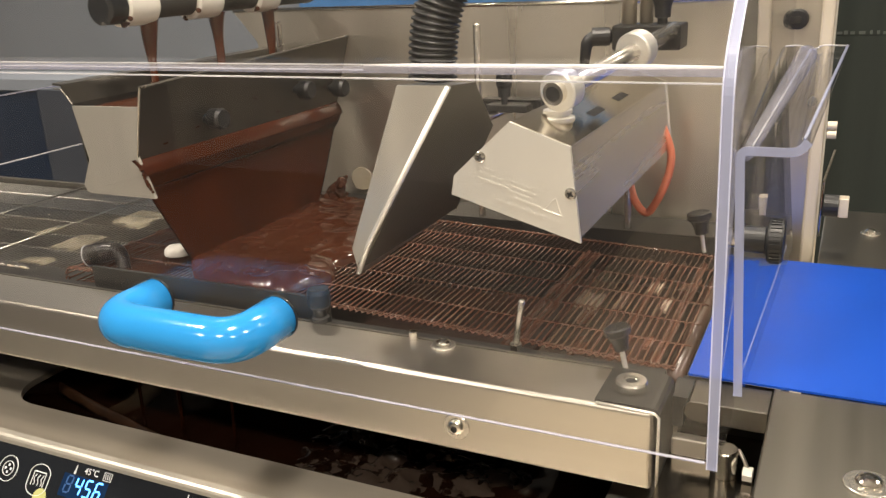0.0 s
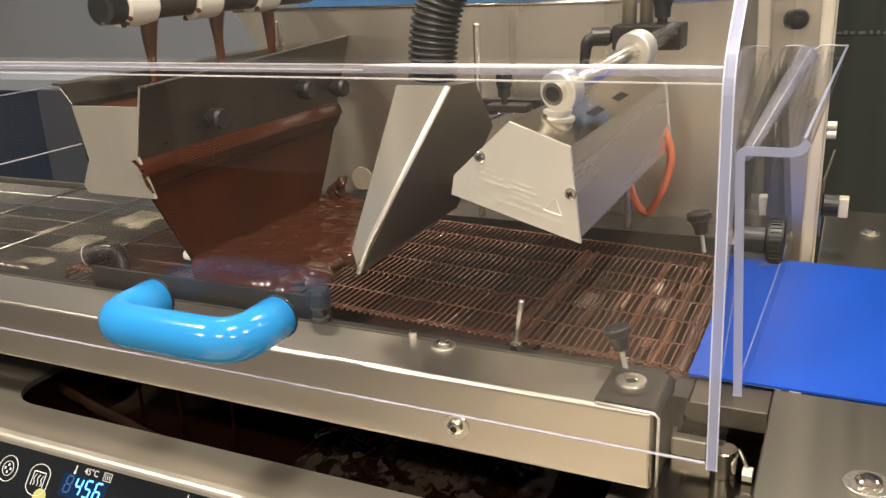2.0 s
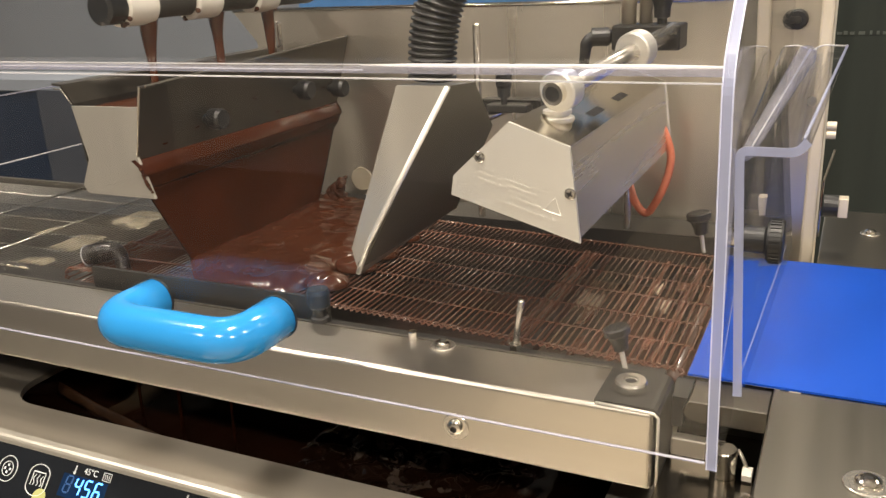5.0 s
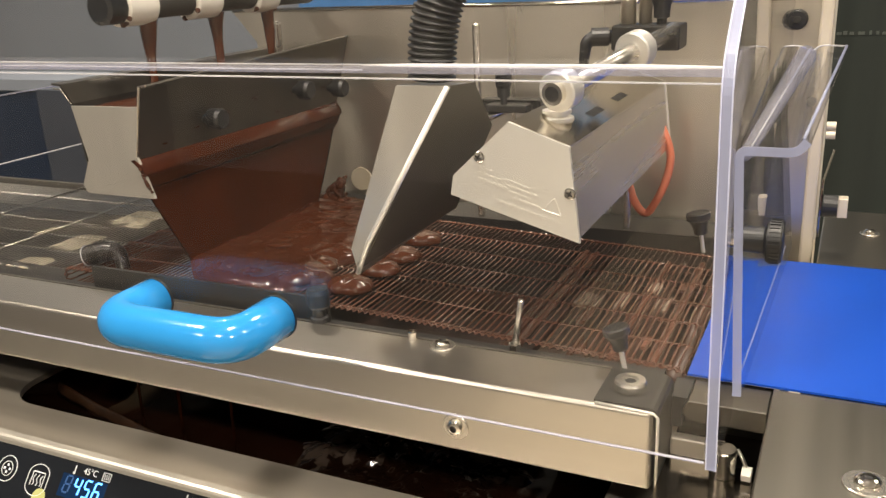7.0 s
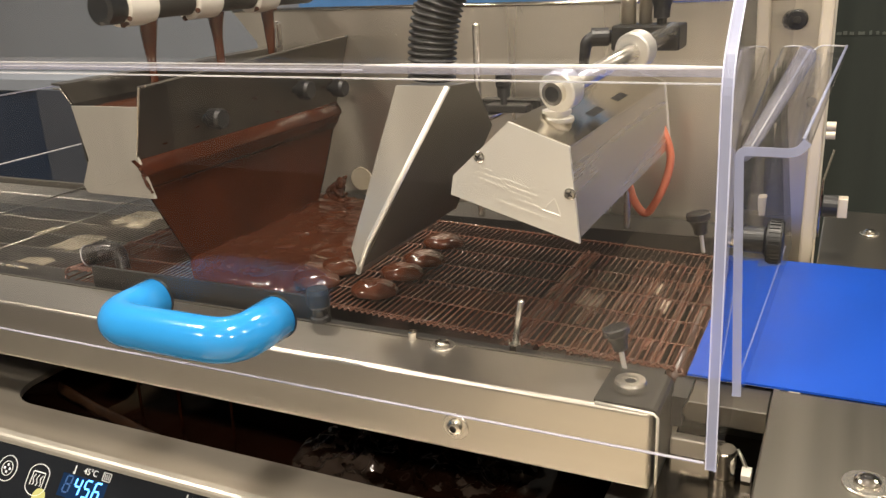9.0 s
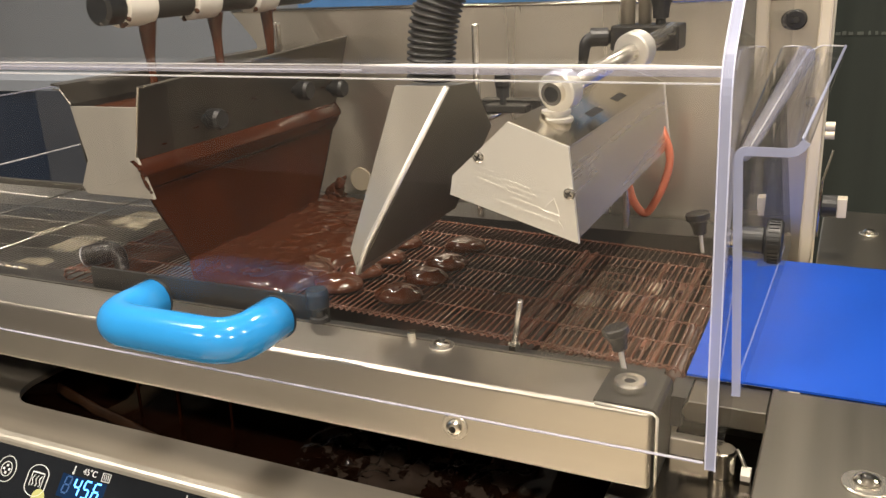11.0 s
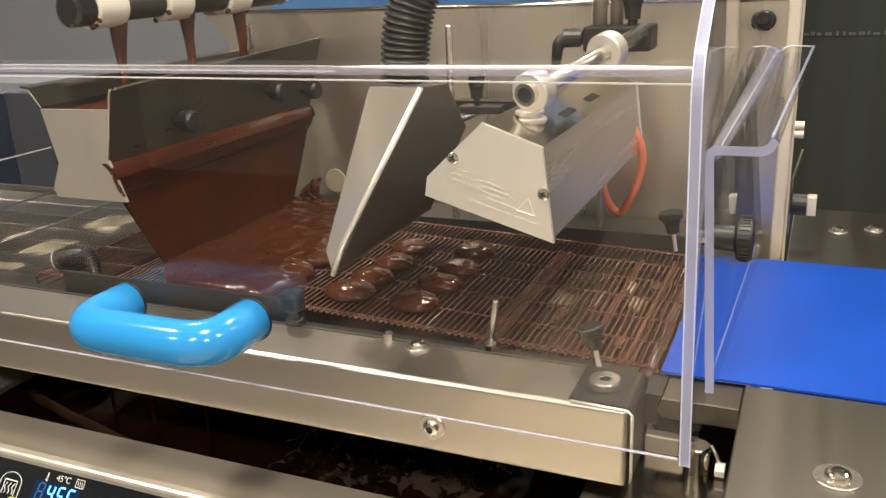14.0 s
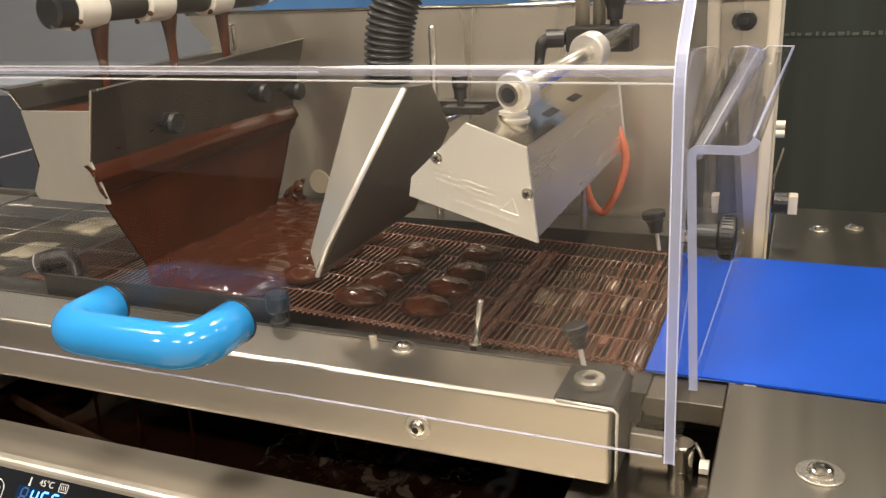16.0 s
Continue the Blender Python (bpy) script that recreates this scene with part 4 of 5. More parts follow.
stand("steel_post", -0.4335, 0.30, 0.008, 0.188, 0.0034, "thin polished steel post at the back channel")
stand("steel_post", -0.4455, 0.305, 0.160, 0.213, 0.0022, "thin steel rod beside the feed pipe")
stand("steel_post", -0.0865, 0.30, 0.008, 0.075, 0.0036, "thin polished steel post below the heater")


def lamp_mount():
    t = thing("heater_mount", -0.055, 0.21, 0.178, "black clamp block with a steel rod carrying the heater", "clamp")
    o = Vector((-0.055, 0.21, 0.178))
    def add(name, bm, m, label="", **k):
        bmesh.ops.translate(bm, vec=-o, verts=bm.verts)
        return part(name, bm, m, t, label, **k)
    add("block", box(-0.079, -0.031, 0.205, 0.235, 0.1695, 0.187), BLACK_DULL, "dark clamp block", bevel=0.0015)
    add("post", tube([(-0.0705, 0.222, 0.187), (-0.0705, 0.222, 0.30)], 0.0052, 20), COLUMN, "polished post", smooth=True)
    add("post", tube([(-0.0590, 0.226, 0.187), (-0.0590, 0.226, 0.30)], 0.0046, 20), COLUMN, smooth=True)
    add("rod", tube([(-0.0715, 0.0665, 0.1615), (-0.0362, 0.215, 0.1832)], 0.0054, 20), HEATER_STEEL, "steel rod", smooth=True)
    d = Vector((0.0363, 0.1485, 0.0217)).normalized()
    for c, r in ((Vector((-0.0722, 0.068, 0.1617)), 0.0120), (Vector((-0.0502, 0.158, 0.1749)), 0.0125)):
        add("disc", tube([c - d * 0.006, c - d * 0.0052, c + d * 0.0052, c + d * 0.006], [r - 0.001, r, r, r - 0.001], 30), SATIN, "pale aluminium disc")
    c = Vector((-0.0737, 0.0615, 0.1610))
    add("tube_end", tube([c - d * 0.004, c + d * 0.004], 0.0068, 20), CHROME)
    add("bore", tube([c - d * 0.0043, c - d * 0.0041], 0.0046, 18), BLACK, "dark open bore")
    add("ball_stud", lathe([(0.0095, 0.1385), (0.0105, 0.1398), (0.0105, 0.1416), (0.0100, 0.1422), (0.0072, 0.1424), (0.0072, 0.1440), (0.0090, 0.1443), (0.0090, 0.1462), (0.0056, 0.1466), (0.0052, 0.156)], 24, m=Matrix.Translation((-0.0820, 0.0900, 0))), SATIN, "polished joint stud")
    add("lever", tube(bend([(-0.079, 0.212, 0.179), (-0.097, 0.206, 0.179), (-0.0985, 0.203, 0.158)], 0.008, 5), [0.005] * 3 + [0.0048] * 3 + [0.0042, 0.0035], 12), BLACK, "black clamping lever", smooth=True)
    add("lever_hub", tube([(-0.082, 0.211, 0.179), (-0.094, 0.207, 0.179)], 0.0066, 16), BLACK)
    add("knob", lathe([(0.0035, 0.187), (0.0035, 0.191), (0.0055, 0.1915), (0.006, 0.199), (0.0078, 0.204), (0.0078, 0.215)], 18, m=Matrix.Translation((-0.0455, 0.215, 0))), BLACK, "black knob")


lamp_mount()


def rear_clamp():
    t = thing("rear_clamp", -0.195, 0.29, 0.105, "small black clamp with knob on a short steel rod", "clamp")
    part("rod", tube([(-0.030, -0.01, -0.008), (0.004, 0.012, 0.006)], 0.0038, 14), CHROME, t, smooth=True)
    part("block", box(-0.016, 0.022, -0.004, 0.012, 0.003, 0.010), BLACK_DULL, t, bevel=0.001)
    part("knob", lathe([(0.003, 0.010), (0.003, 0.016), (0.0055, 0.0165), (0.0058, 0.024), (0.007, 0.027), (0.007, 0.036)], 16), BLACK, t, "black knob")
    b = part("arm", box(-0.028, 0.030, 0.012, 0.030, 0.004, 0.012), BLACK_DULL, t)


rear_clamp()


def cable():
    pts = bend([(-0.0620, 0.306, 0.100), (-0.0500, 0.304, 0.074), (-0.056, 0.300, 0.045), (-0.070, 0.300, 0.020), (-0.081, 0.300, 0.032), (-0.086, 0.300, 0.050)], 0.02, 7)
    t = part("orange_cable", tube(pts, 0.0034, 12), ORANGE, smooth=True)
    tagged(t, "orange silicone cable looped behind the heater", "cable")


cable()


def heater_face():
    # screws, rows of unreadable raised writing and a warning triangle on the heater's end
    host = bpy.data.objects["heat_lamp"]
    o = host.matrix_world.translation
    for x, z in ((-0.1155, 0.1247), (-0.060, 0.1060)):
        s = part("screw", lathe([(0.0036, 0), (0.0036, 0.0008), (0.0028, 0.0015), (0.0012, 0.0016), (0.001, 0.0009), (0.0003, 0.0009)], 20, m=face_y(Vector((x, 0.045, z)) - o)), CHROME, host, "small cross-head screw")
        bm = box(-0.0022, 0.0022, -0.0019, -0.0016, -0.0004, 0.0004)
        box(-0.0004, 0.0004, -0.00195, -0.0016, -0.0022, 0.0022, bm)
        bmesh.ops.rotate(bm, cent=(0, 0, 0), matrix=Matrix.Rotation(0.5, 3, "Y"), verts=bm.verts)
        bmesh.ops.translate(bm, vec=Vector((x, 0.045, z)) - o, verts=bm.verts)
        part("slot", bm, BLACK_DULL, host)
    tilt = math.atan2(0.0767 - 0.1005, -0.054 + 0.135)
    rnd = random.Random(5)
    ex, ez = math.cos(tilt), math.sin(tilt)
    def bar(x, z, length, h):
        bm = bmesh.new()
        for sx, sz in ((0, 0), (length, 0), (length, h), (0, h)):
            bm.verts.new((x + sx * ex - sz * ez - o.x, 0.0449 - o.y, z + sx * ez + sz * ex - o.z))
        bm.faces.new(bm.verts[:])
        r = bmesh.ops.extrude_face_region(bm, geom=bm.faces[:])
        bmesh.ops.translate(bm, vec=(0, -0.00022, 0), verts=[v for v in r["geom"] if isinstance(v, bmesh.types.BMVert)])
        return bm
    for i in range(3):
        x = -0.1175 + 0.0002 * i
        for k in range(3 + i):
            part("raised_mark", bar(x + k * 0.0042 * ex, 0.1185 - i * 0.0036 + k * 0.0042 * ez, 0.0033, 0.0014), SATIN, host)
    for i in range(4):
        part("raised_bar", bar(-0.100 + 0.001 * i, 0.1115 - i * 0.0034, 0.016 + 0.004 * (i % 2), 0.0012), SATIN, host)
    for i in range(11):
        part("raised_mark", bar(-0.106 + i * 0.0040 * ex, 0.0985 + i * 0.0040 * ez, 0.0028, 0.0016), SATIN, host)
    tri = [(-0.0765, 0.0955), (-0.0655, 0.0925), (-0.0690, 0.1030)]
    for a, b in zip(tri, tri[1:] + tri[:1]):
        part("triangle_edge", tube([(a[0] - o.x, 0.0449 - o.y, a[1] - o.z), (b[0] - o.x, 0.0449 - o.y, b[1] - o.z)], 0.0003, 5), SATIN, host)


heater_face()


def outlet_flap():
    t = thing("acrylic_flap", 0.045, 0.08, 0.1, "clear folded acrylic outlet flap with a black knob", "guard")
    o = Vector((0.045, 0.08, 0.1))
    front = bend([(0.0403, -0.006, 0.0217), (0.0338, -0.006, 0.1484), (0.0490, -0.006, 0.1486), (0.0530, -0.006, 0.1485), (0.0600, -0.006, 0.1487), (0.0630, -0.006, 0.1530)], 0.0065, 6)
    back = bend([(0.0500, 0.170, 0.046), (0.0362, 0.170, 0.1755), (0.0490, 0.170, 0.1765), (0.0553, 0.170, 0.1722), (0.0600, 0.170, 0.1765), (0.0748, 0.170, 0.1760)], 0.005, 6)
    def skin(fr, bk, thick):
        bm = bmesh.new()
        rows = []
        for src in (fr, bk):
            a, b = [], []
            for i, p in enumerate(src):
                d = (src[min(i + 1, len(src) - 1)] - src[max(i - 1, 0)]).normalized()
                nrm = Vector((-d.z, 0, d.x))
                a.append(bm.verts.new(p - o)), b.append(bm.verts.new(p - o + nrm * thick))
            rows.append((a, b))
        (fa, fb), (ba, bb) = rows
        for i in range(len(fa) - 1):
            bm.faces.new((fa[i], fa[i + 1], ba[i + 1], ba[i]))
            bm.faces.new((fb[i], fb[i + 1], bb[i + 1], bb[i]))
            bm.faces.new((fa[i], fa[i + 1], fb[i + 1], fb[i]))
            bm.faces.new((ba[i], ba[i + 1], bb[i + 1], bb[i]))
        for i in (0, -1):
            bm.faces.new((fa[i], fb[i], bb[i], ba[i]))
        return bm
    s = part("sheet", skin(front, back, -0.004), ACRYLIC, t)
    s.visible_shadow = False
    mid = [p + Vector((0, -0.0009, 0)) for p in front]
    e = part("cut_edge", skin(mid, [p + Vector((0, 0.0008, 0)) for p in mid], -0.0042), ACRYLIC_EDGE, t, "blue-tinted cut edge")
    a, b = back[-1] - o, front[-1] - o
    part("outer_edge", tube([a, b], 0.0008, 8), ACRYLIC_EDGE, t, smooth=True)
    part("back_edge", tube([p - o for p in back[6:]], 0.0005, 6), ACRYLIC_BEND, t, "pale rounded back edge", smooth=True)
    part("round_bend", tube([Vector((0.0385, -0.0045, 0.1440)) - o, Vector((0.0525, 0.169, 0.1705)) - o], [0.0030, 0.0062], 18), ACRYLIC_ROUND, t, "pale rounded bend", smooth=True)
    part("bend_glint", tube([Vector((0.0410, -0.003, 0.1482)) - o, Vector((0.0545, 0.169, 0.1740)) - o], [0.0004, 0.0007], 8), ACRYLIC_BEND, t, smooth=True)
    part("lower_edge", tube([front[0] - o, back[0] - o], 0.0005, 6), ACRYLIC_EDGE, t)
    m = Matrix.Translation(Vector((0.0350, 0.0, 0.1025)) - o) @ Matrix.Rotation(radians(90), 4, "Y")
    k = part("knob", lathe([(0.0062, 0.004), (0.0064, 0.0142), (0.0072, 0.0150), (0.0100, 0.0156), (0.0104, 0.0166), (0.0104, 0.0216), (0.0098, 0.0226)], 30, m=m), BLACK, t, "black knurled knob")
    for i in range(30):
        a = 2 * math.pi * i / 30
        bm = box(-0.0003, 0.0003, -0.0004, 0.0004, 0.0168, 0.0214)
        bmesh.ops.transform(bm, matrix=m @ Matrix.Rotation(a, 4, "Z") @ Matrix.Translation((0.0105, 0, 0)), verts=bm.verts)
        part("rib", bm, BLACK, k)
    part("spacer", lathe([(0.0045, -0.004), (0.0045, 0.0045)], 18, m=m), CHROME, t)


outlet_flap()


def cover_stud():
    t = thing("cover_foot", 0.0352, 0.0206, -0.041, "turned steel foot under the acrylic cover", "foot")
    part("post", lathe([(0.0070, 0.0), (0.0073, 0.0006), (0.0073, 0.0150), (0.0066, 0.0160)], 28), CHROME, t, smooth=False)
    t = thing("hex_stop", 0.0480, 0.0180, -0.041, "small white hex stop on a thin bent stem", "stop")
    part("cap", tube([(-0.0024, 0, 0.0042), (0.0026, -0.0002, 0.0042)], 0.0042, 6), WHITE_PL, t, "small white cap")
    part("stem", tube(bend([(0.000, 0.001, 0.006), (-0.003, 0.003, 0.012), (-0.006, 0.006, 0.0145)], 0.003, 4), 0.0011, 8), STEEL_WALL, t, smooth=True)
    t = thing("cross_bar", 0.02, 0.034, -0.041, "pale steel cross bar below the outlet", "bar")
    part("bar", box(-0.0155, 0.014, -0.004, 0.004, 0.0, 0.0110), STEEL_WALL, t, bevel=0.001)
    t = thing("bearing_block", 0.0325, 0.047, -0.0208, "dull grey steel bearing block beside the blue belt", "block")
    prof = [(-0.0195, 0.0005), (-0.0226, 0.0040), (-0.0226, 0.0075), (-0.0200, 0.0130), (0.0226, 0.0130), (0.0226, 0.0)]
    part("block", prism(prof, -0.0115, 0.0165), TROUGH_SIDE, t, bevel=0.0006, seg=1)
    # Black here paints the shade that the end cover stands in
    part("end_cover", prism([(-0.0310, 0.0132), (-0.0206, 0.0132), (-0.0232, 0.0075), (-0.0232, -0.0060), (-0.0310, -0.0060)], -0.0090, 0.0160), BLACK, t, "end cover, coloured black for shade")


cover_stud()


def column_fittings():
    t = thing("edge_bolt", 0.0645, 0.335, 0.094, "stacked steel bolt on the panel edge", "bolt", "panel bolts")
    for k in range(2):
        part("nut", tube([(0.0, 0, 0.003 - 0.007 * k), (0.007, 0, 0.003 - 0.007 * k)], 0.0036, 14), COLUMN, t)
    t = thing("edge_bolt", 0.052, 0.330, 0.118, "small steel bolt on the panel edge", "bolt", "panel bolts")
    part("nut", tube([(0, 0, 0), (0, -0.006, 0)], 0.0042, 6), CHROME, t)
    t = thing("clamp_knob_with_block", 0.0645, 0.335, 0.031, "black knob with a square steel end", "knob")
    part("hub", tube([(0.003, 0, 0), (0.014, 0, 0)], 0.0092, 20), BLACK, t)
    part("end_block", box(0.014, 0.0215, -0.006, 0.006, -0.008, 0.008), COLUMN, t, bevel=0.0008)
    t = thing("edge_spring", 0.0655, 0.335, 0.04, "thin bent steel strip beside the panel edge", "strip")
    part("strip", tube([(0.0, 0, -0.036), (0.0005, 0, 0.012), (0.0065, 0, 0.038)], 0.0009, 6), CHROME, t)


column_fittings()


def wall_knob():
    t = thing("wall_knob", 0.036, WALL_Y, 0.180, "black round knob on the back panel", "knob")
    part("hub", lathe([(0.006, 0.0), (0.0078, 0.001), (0.0078, 0.009), (0.0066, 0.011)], 22, m=OUT), BLACK, t)
    part("centre_screw", lathe([(0.003, 0.011), (0.0026, 0.013)], 14, m=OUT), BLACK_DULL, t)


wall_knob()


def splash():
    bm = bmesh.new()
    rnd = random.Random(8)
    # a crusted ridge along the back edge, with a taller clump
    nx, ny = 60, 10
    g = []
    for i in range(nx + 1):
        row = []
        for j in range(ny + 1):
            u, v = i / nx, j / ny
            x, y = -0.410 + 0.085 * u, 0.286 + 0.034 * v
            h = 0.013 * math.sin(math.pi * min(1.0, v * 0.9 + 0.05)) ** 0.6 + 0.006 * smooth_noise(x, y, 130, 3) + 0.004 * smooth_noise(x, y, 300, 6)
            row.append(bm.verts.new((x, y, 0.002 + max(0.0, h) * (1 - 0.5 * u))))
        g.append(row)
    for a, b in zip(g, g[1:]):
        for j in range(ny):
            bm.faces.new((a[j], a[j + 1], b[j + 1], b[j]))
    for k in range(24):
        h = rnd.random() ** 1.3
        x = -0.393 + 0.016 * h + rnd.gauss(0, 0.0070) * (1 - 0.75 * h)
        r = rnd.uniform(0.0040, 0.0070) * (1 - 0.5 * h)
        blob = bmesh.ops.create_icosphere(bm, subdivisions=3, radius=r, matrix=Matrix.Translation((x, 0.304 + rnd.random() * 0.010, 0.010 + 0.024 * h)))
        for v in blob["verts"]:
            v.co += Vector((0.7, 0.5, 0.9)) * 0.005 * smooth_noise(v.co.x + v.co.z, v.co.y + v.co.z * 0.6, 230, 4.0)
    tagged(part("chocolate_splash", bm, CHOC, smooth=True), "hardened chocolate splashes at the back edge", "chocolate")
    tagged(part("splash_block", lathe([(0.0125, 0.0), (0.0125, 0.0010), (0.0118, 0.0014)], 32, m=Matrix.Translation((-0.378, WALL_Y - 0.0003, 0.0235)) @ Matrix.Rotation(radians(90), 4, "X")), BEIGE), "pale round plastic boss on the back panel", "boss")


splash()


def tank_pool():
    bm = bmesh.new()
    nx, ny = 150, 80
    g = []
    for i in range(nx + 1):
        row = []
        for j in range(ny + 1):
            x, y = -0.535 + 0.51 * i / nx, -0.028 + 0.325 * j / ny
            z = -0.128 + 0.0007 * smooth_noise(x, y * 1.6, 22, 1) + 0.0003 * smooth_noise(x, y, 60, 5)
            d = math.hypot((x + 0.20) / 1.5, y - 0.09)
            z += 0.0008 * math.sin(d * 260) * math.exp(-d * 20)
            row.append(bm.verts.new((x, y, z)))
        g.append(row)
    for a, b in zip(g, g[1:]):
        for j in range(ny):
            bm.faces.new((a[j], a[j + 1], b[j + 1], b[j]))
    tagged(part("tank_chocolate", bm, CHOC_SHADED, smooth=True), "rippled liquid chocolate in the tank, coloured darker for shade", "chocolate")
    for x, y, r in ((-0.452, 0.070, 0.0016), (-0.398, 0.060, 0.0021), (-0.346, 0.062, 0.0017), (-0.20, 0.09, 0.0030), (-0.17, 0.10, 0.0022)):
        ob = part("chocolate_drip", tube([(x, y, -0.045), (x + 0.002, y, -0.08), (x + 0.001, y, -0.127)], [r * 1.3, r, r * 0.8], 9), CHOC, smooth=True)
        tagged(ob, "thin chocolate drip falling into the tank", "chocolate", "chocolate drips")


tank_pool()


def tank_ledge():
    # a slanting rim inside the tank, coated with runny brown chocolate
    bm = bmesh.new()
    n, m = 40, 6
    a, b = Vector((-0.566, 0.066, -0.103)), Vector((-0.412, 0.051, -0.1290))
    g = []
    for i in range(n + 1):
        q = i / n
        row = []
        for j in range(m + 1):
            v = j / m
            w = 0.0036 + 0.002 * smooth_noise(q * 3, 0.4, 2.2, 6)
            p = a.lerp(b, q) + Vector((0.002 * math.sin(q * 9), w * (v - 0.5) * 2, -0.007 * abs(2 * v - 1) ** 1.6 + 0.0012 * smooth_noise(q * 3, v, 5, 2)))
            row.append(bm.verts.new(p))
        g.append(row)
    for r0, r1 in zip(g, g[1:]):
        for j in range(m):
            bm.faces.new((r0[j], r0[j + 1], r1[j + 1], r1[j]))
    r = bmesh.ops.extrude_face_region(bm, geom=bm.faces[:])
    bmesh.ops.translate(bm, vec=(0, 0, -0.004), verts=[v for v in r["geom"] if isinstance(v, bmesh.types.BMVert)])
    bmesh.ops.translate(bm, vec=(0.3, -0.1, 0.95), verts=bm.verts)
    part("tank_rim", bm, CHOC_RIM, bpy.data.objects["machine_body"], "slanting inner tank rim coated with brown chocolate", smooth=True)


tank_ledge()


def swirl(x, y, r, seed, turn):
    bm = bmesh.new()
    rings, n = [], 96
    for i in range(42):
        q = i / 41
        ring = []
        for k in range(n):
            a = 2 * math.pi * k / n
            px, py = r * q * math.cos(a), r * q * math.sin(a)
            fade = 1 - q ** 3
            z = 0.0034 * fade + 0.0075 * fade * smooth_noise(px * 0.6, py, 78, seed) + 0.0034 * fade * smooth_noise(px * 0.8, py, 190, seed + 2) - 0.004 * q ** 6
            ring.append(bm.verts.new((px, py, z)))
        rings.append(ring)
    for a, b in zip(rings, rings[1:]):
        for k in range(n):
            bm.faces.new((a[k], a[(k + 1) % n], b[(k + 1) % n], b[k]))
    bmesh.ops.remove_doubles(bm, verts=bm.verts, dist=1e-6)
    ob = part("chocolate_swirl", bm, CHOC_GLINT, smooth=True)
    ob.matrix_world = pose(x, y, -0.127)
    tagged(ob, "slowly turning tank chocolate swirl with painted pale glints", "chocolate", "chocolate swirls")
    SWIRLS.append((ob, turn))


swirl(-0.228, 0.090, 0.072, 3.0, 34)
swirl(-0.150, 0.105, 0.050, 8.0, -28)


# ---- control face ----
def control_face():
    t = thing("control_panel", -0.35, -0.053, -0.097, "black glass control panel with blue digits and white symbols", "control panel")
    tilt = Matrix.Translation((0, 0, 0)) @ Matrix.Rotation(math.atan2(0.093, 0.077), 4, "X")
    # on the panel: u along x, v up the slope; w out of the glass
    def add(name, bm, m, label="", parent=t, **k):
        bmesh.ops.transform(bm, matrix=tilt, verts=bm.verts)
        return part(name, bm, m, parent, label, **k)
    add("glass", box(-0.6, 0.40, -0.121, 0.0080, -0.006, 0.0), BLACK_GLASS, "black glass face")
    def bar(u, v, w, h, m, name="bar", r=0.0, parent=t):
        bm = box(-w / 2, w / 2, -h / 2, h / 2, 0.0001, 0.0003)
        bmesh.ops.rotate(bm, cent=(0, 0, 0), matrix=Matrix.Rotation(r, 3, "Z"), verts=bm.verts)
        bmesh.ops.translate(bm, vec=(u, v, 0), verts=bm.verts)
        return add(name, bm, m, parent=parent)
    def ring(u, v, a, b, m, w=0.00035, name="outline", a0=0, n=40, stad=0.0):
        pts = []
        for k in range(n + 1):
            an = 2 * math.pi * k / n
            pts.append((u + a * math.cos(an), v + b * math.sin(an) + (stad if math.sin(an) > 0 else -stad), 0.0002))
        return add(name, tube(pts, w, 5), m)
    return t, add, bar, ring


PANEL, padd, pbar, pring = control_face()
S7 = {"0": "abcdef", "1": "bc", "2": "abged", "3": "abgcd", "4": "fgbc", "5": "afgcd", "6": "afgedc", "8": "abcdefg"}


def digit(ch, u, v, w, h, material=LED):
    t = 0.0012
    sl = 0.12
    seg = {"a": (0, h / 2, 1), "g": (0, 0, 1), "d": (0, -h / 2, 1), "f": (-w / 2, h / 4, 0), "b": (w / 2, h / 4, 0), "e": (-w / 2, -h / 4, 0), "c": (w / 2, -h / 4, 0)}
    bm = bmesh.new()
    for s in S7[ch]:
        x, y, flat = seg[s]
        lw, lh = (w - t * 0.8, t) if flat else (t, h / 2 - t * 0.8)
        b0 = box(x - lw / 2, x + lw / 2, y - lh / 2, y + lh / 2, 0.0001, 0.0003, bm)
    for vv in bm.verts:
        vv.co.x += vv.co.y * sl
    bmesh.ops.translate(bm, vec=(u, v, 0), verts=bm.verts)
    padd("digit", bm, material, "lit blue digit" if material is LED else "unlit digit")


DV = -0.0075
for ch, u in (("4", -0.0355), ("5", -0.0265), ("6", -0.0175)):
    digit(ch, u, DV, 0.0052, 0.0115)
digit("8", -0.0450, DV, 0.0052, 0.0115, LED_DIM)
pbar(-0.0222, DV - 0.0060, 0.0011, 0.0011, LED, "decimal_point")
padd("display_window", box(-0.052, -0.010, -0.0165, -0.0005, 0.00002, 0.00008), mat("display_dark_blue", (0.006, 0.02, 0.06), 0.12, 0, 0.1, 30))
pring(-0.1055, -0.0085, 0.0092, 0.0092, PRINT)
pring(-0.1055, -0.0085, 0.0052, 0.0052, PRINT)
for k in range(4):
    pbar(-0.1055 + 0.0026 * math.cos(k * 1.57), -0.0085 + 0.0026 * math.sin(k * 1.57), 0.0018, 0.0018, PRINT, "symbol_dot")
pring(-0.0735, -0.0105, 0.0098, 0.0070, PRINT, stad=0.004)
for k in range(3):
    pts = [(-0.0770 + k * 0.0035 + 0.0008 * math.sin(i * 1.1), -0.0145 + i * 0.0011, 0.0002) for i in range(8)]
    padd("heat_wave", tube(pts, 0.00035, 5), PRINT)
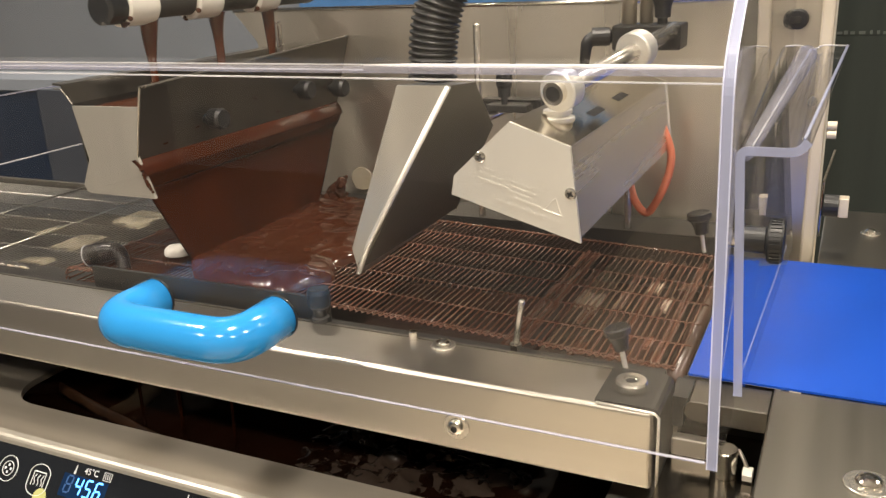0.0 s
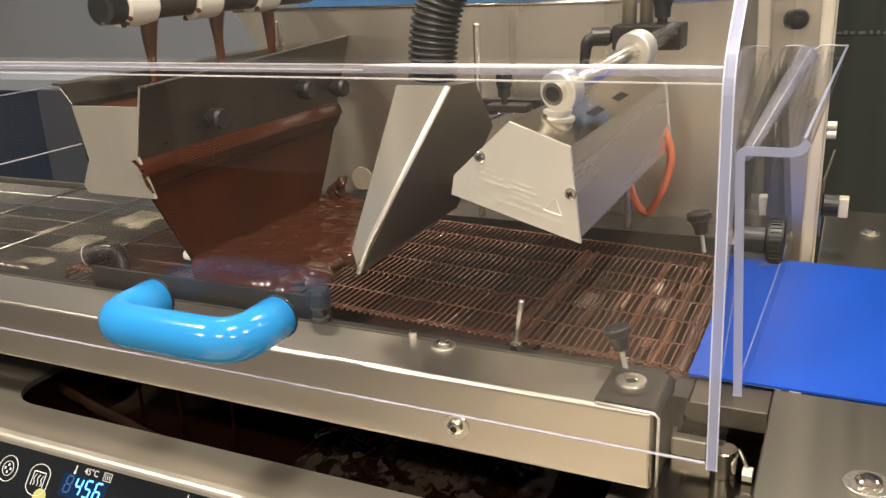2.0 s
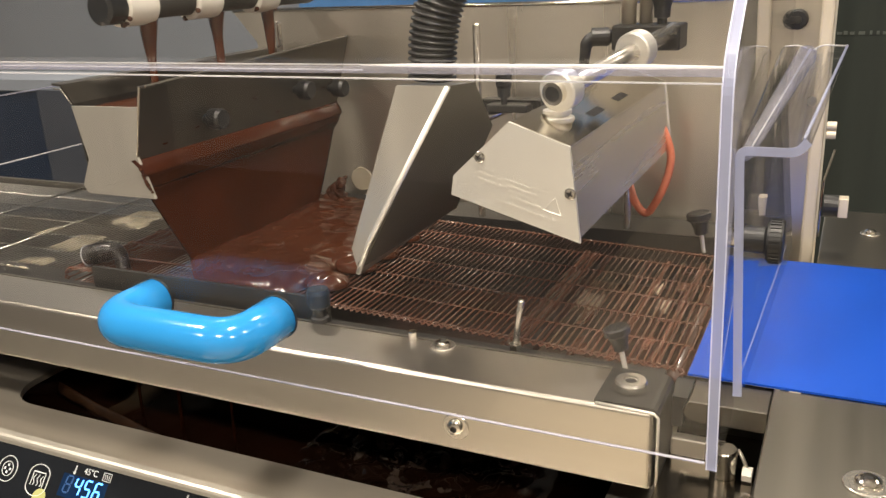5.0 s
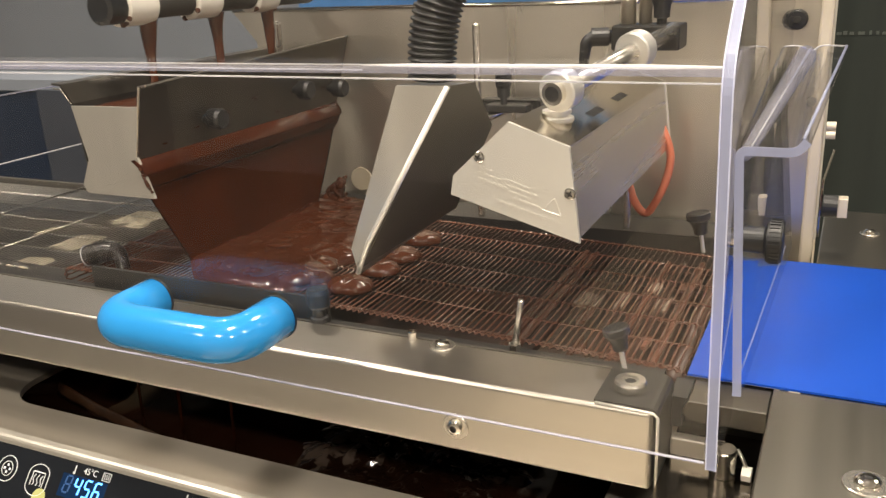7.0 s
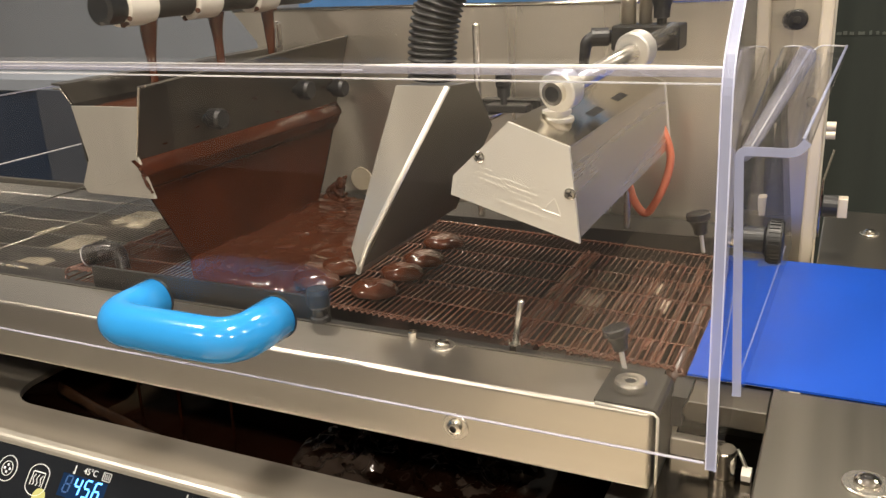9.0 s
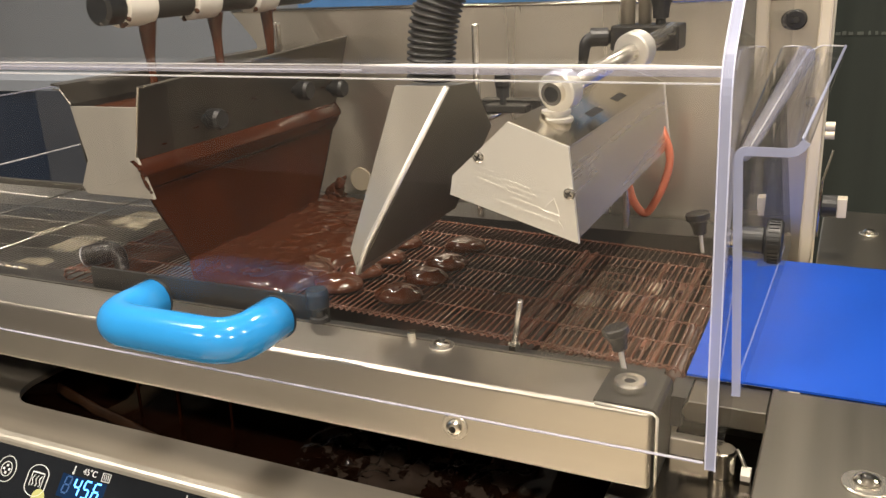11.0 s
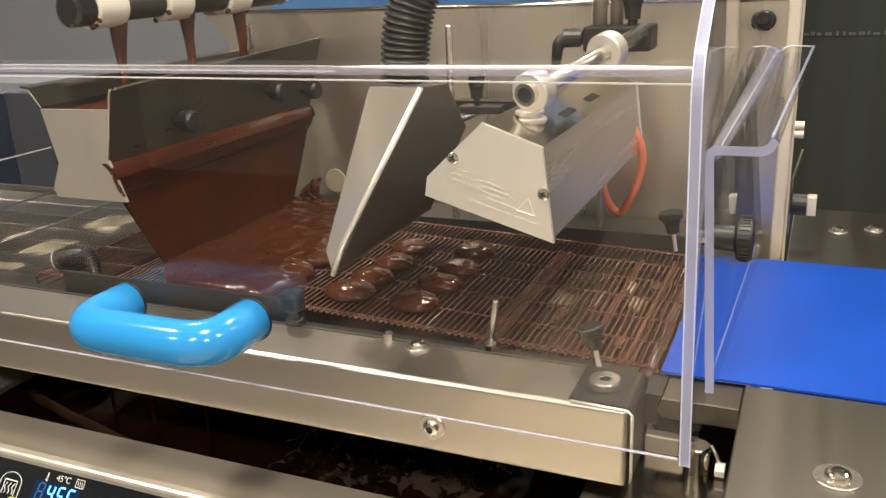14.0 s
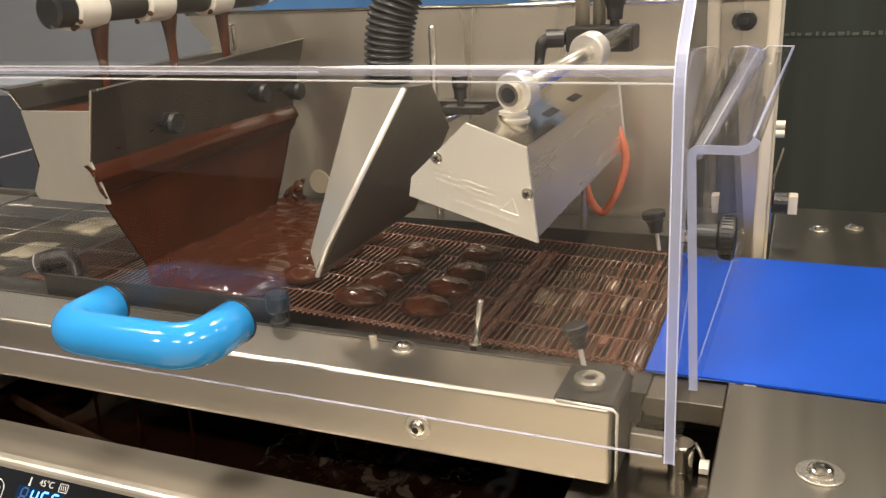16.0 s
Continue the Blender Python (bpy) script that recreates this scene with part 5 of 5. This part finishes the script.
pbar(-0.0735, -0.0050, 0.0115, 0.0009, PRINT)
pbar(-0.0793, -0.0100, 0.0007, 0.0100, PRINT)
pbar(-0.0677, -0.0100, 0.0007, 0.0100, PRINT)
padd("lamp_symbol", lathe([(0.0062, 0.0001), (0.0062, 0.0003)], 24, m=Matrix.Translation((-0.067, -0.0215, 0))), PRINT_GREEN, "yellow-green lamp symbol")
for k in range(3):
    pbar(-0.060 + k * 0.004, -0.0225, 0.0028, 0.0012, PRINT_GREEN, "unread_mark")
pbar(-0.0425, 0.0034, 0.0010, 0.0052, PRINT, "thermometer")
padd("thermometer_bulb", lathe([(0.0011, 0.0001), (0.0011, 0.0003)], 12, m=Matrix.Translation((-0.0427, 0.0010, 0))), PRINT)
for sx, sy, w, h in ((-0.0128, 0.0062, 0.0070, 0.0005), (-0.0128, 0.0008, 0.0070, 0.0005), (-0.0163, 0.0035, 0.0005, 0.0056), (-0.0093, 0.0035, 0.0005, 0.0056)):
    pbar(sx, sy, w, h, PRINT, "symbol_frame")
for k in range(3):
    pbar(-0.0146 + k * 0.0018, 0.0035, 0.0005, 0.0036, PRINT, "symbol_wave", r=0.2)
pbar(0.0580, 0.0040, 0.0010, 0.0052, PRINT, "thermometer")
for k in range(3):
    pbar(0.0625 + k * 0.0024, 0.0040, 0.0016, 0.0026, PRINT, "unread_mark")


def words(text, u, v, size):
    cu = bpy.data.curves.new("temperature_text", "FONT")
    cu.body, cu.size, cu.extrude = text, size, 0.0001
    cu.materials.append(PRINT)
    ob = new("temperature_text", cu)
    ob.parent = PANEL
    ob.matrix_basis = Matrix.Rotation(math.atan2(0.093, 0.077), 4, "X") @ Matrix.Translation((u, v, 0.0002))
    tagged(ob, "white printed temperature")


words("45\u00b0C", -0.0345, 0.0018, 0.0062)


# ---- behind the machine ----
def behind():
    t = thing("navy_cabinet", -1.1, 0.7, -0.95, "navy blue cabinet with a pale top trim", "cabinet")
    part("body", box(-0.8, 0.42, -0.28, -0.20, 0, 1.045), NAVY, t)
    part("side_panel", box(0.181, 0.40, -0.290, -0.2805, 0, 1.047), SLATE, t, "slate grey side panel")
    part("trim", box(-0.8, 0.425, -0.285, -0.195, 1.045, 1.060), GREYPANEL, t, "pale grey trim")
    m = mat("banner_print", (0.02, 0.10, 0.36), 0.4, 0, 0.3, 5.0, color2=(0.10, 0.30, 0.66))
    t = thing("banner", -0.1, 0.95, -0.95, "blue printed banner with pale curved lines", "banner")
    part("panel", box(-0.75, 0.125, 0, 0.01, 1.10, 1.36), m, t)
    for k in range(14):
        pts = []
        for i in range(30):
            u = i / 29
            pts.append((-0.74 + 0.86 * u, -0.001, 1.128 + 0.05 * math.sin(u * 5 + k * 0.35) + 0.012 * k))
        part("curved_line", tube(pts, 0.0012, 4), PRINT, t)
    mark = bpy.data.objects["backdrop_curtain"]
    rnd = random.Random(17)
    x = 0.030
    while x < 0.36:
        w = rnd.uniform(0.003, 0.009)
        h = rnd.uniform(0.0035, 0.0060)
        part("faded_mark", box(x, x + w, 0.998, 0.9998, 0.1105, 0.1105 + h), FADED, mark, "faint unreadable print")
        x += w + rnd.uniform(0.002, 0.006)
    part("lower_panel", box(-0.75, 0.125, 0.002, 0.008, 0.0, 1.079), PRINT, t)
    part("pale_band", box(-0.75, 0.125, -0.002, 0.0, 1.08, 1.105), PRINT, t)


behind()
motions()
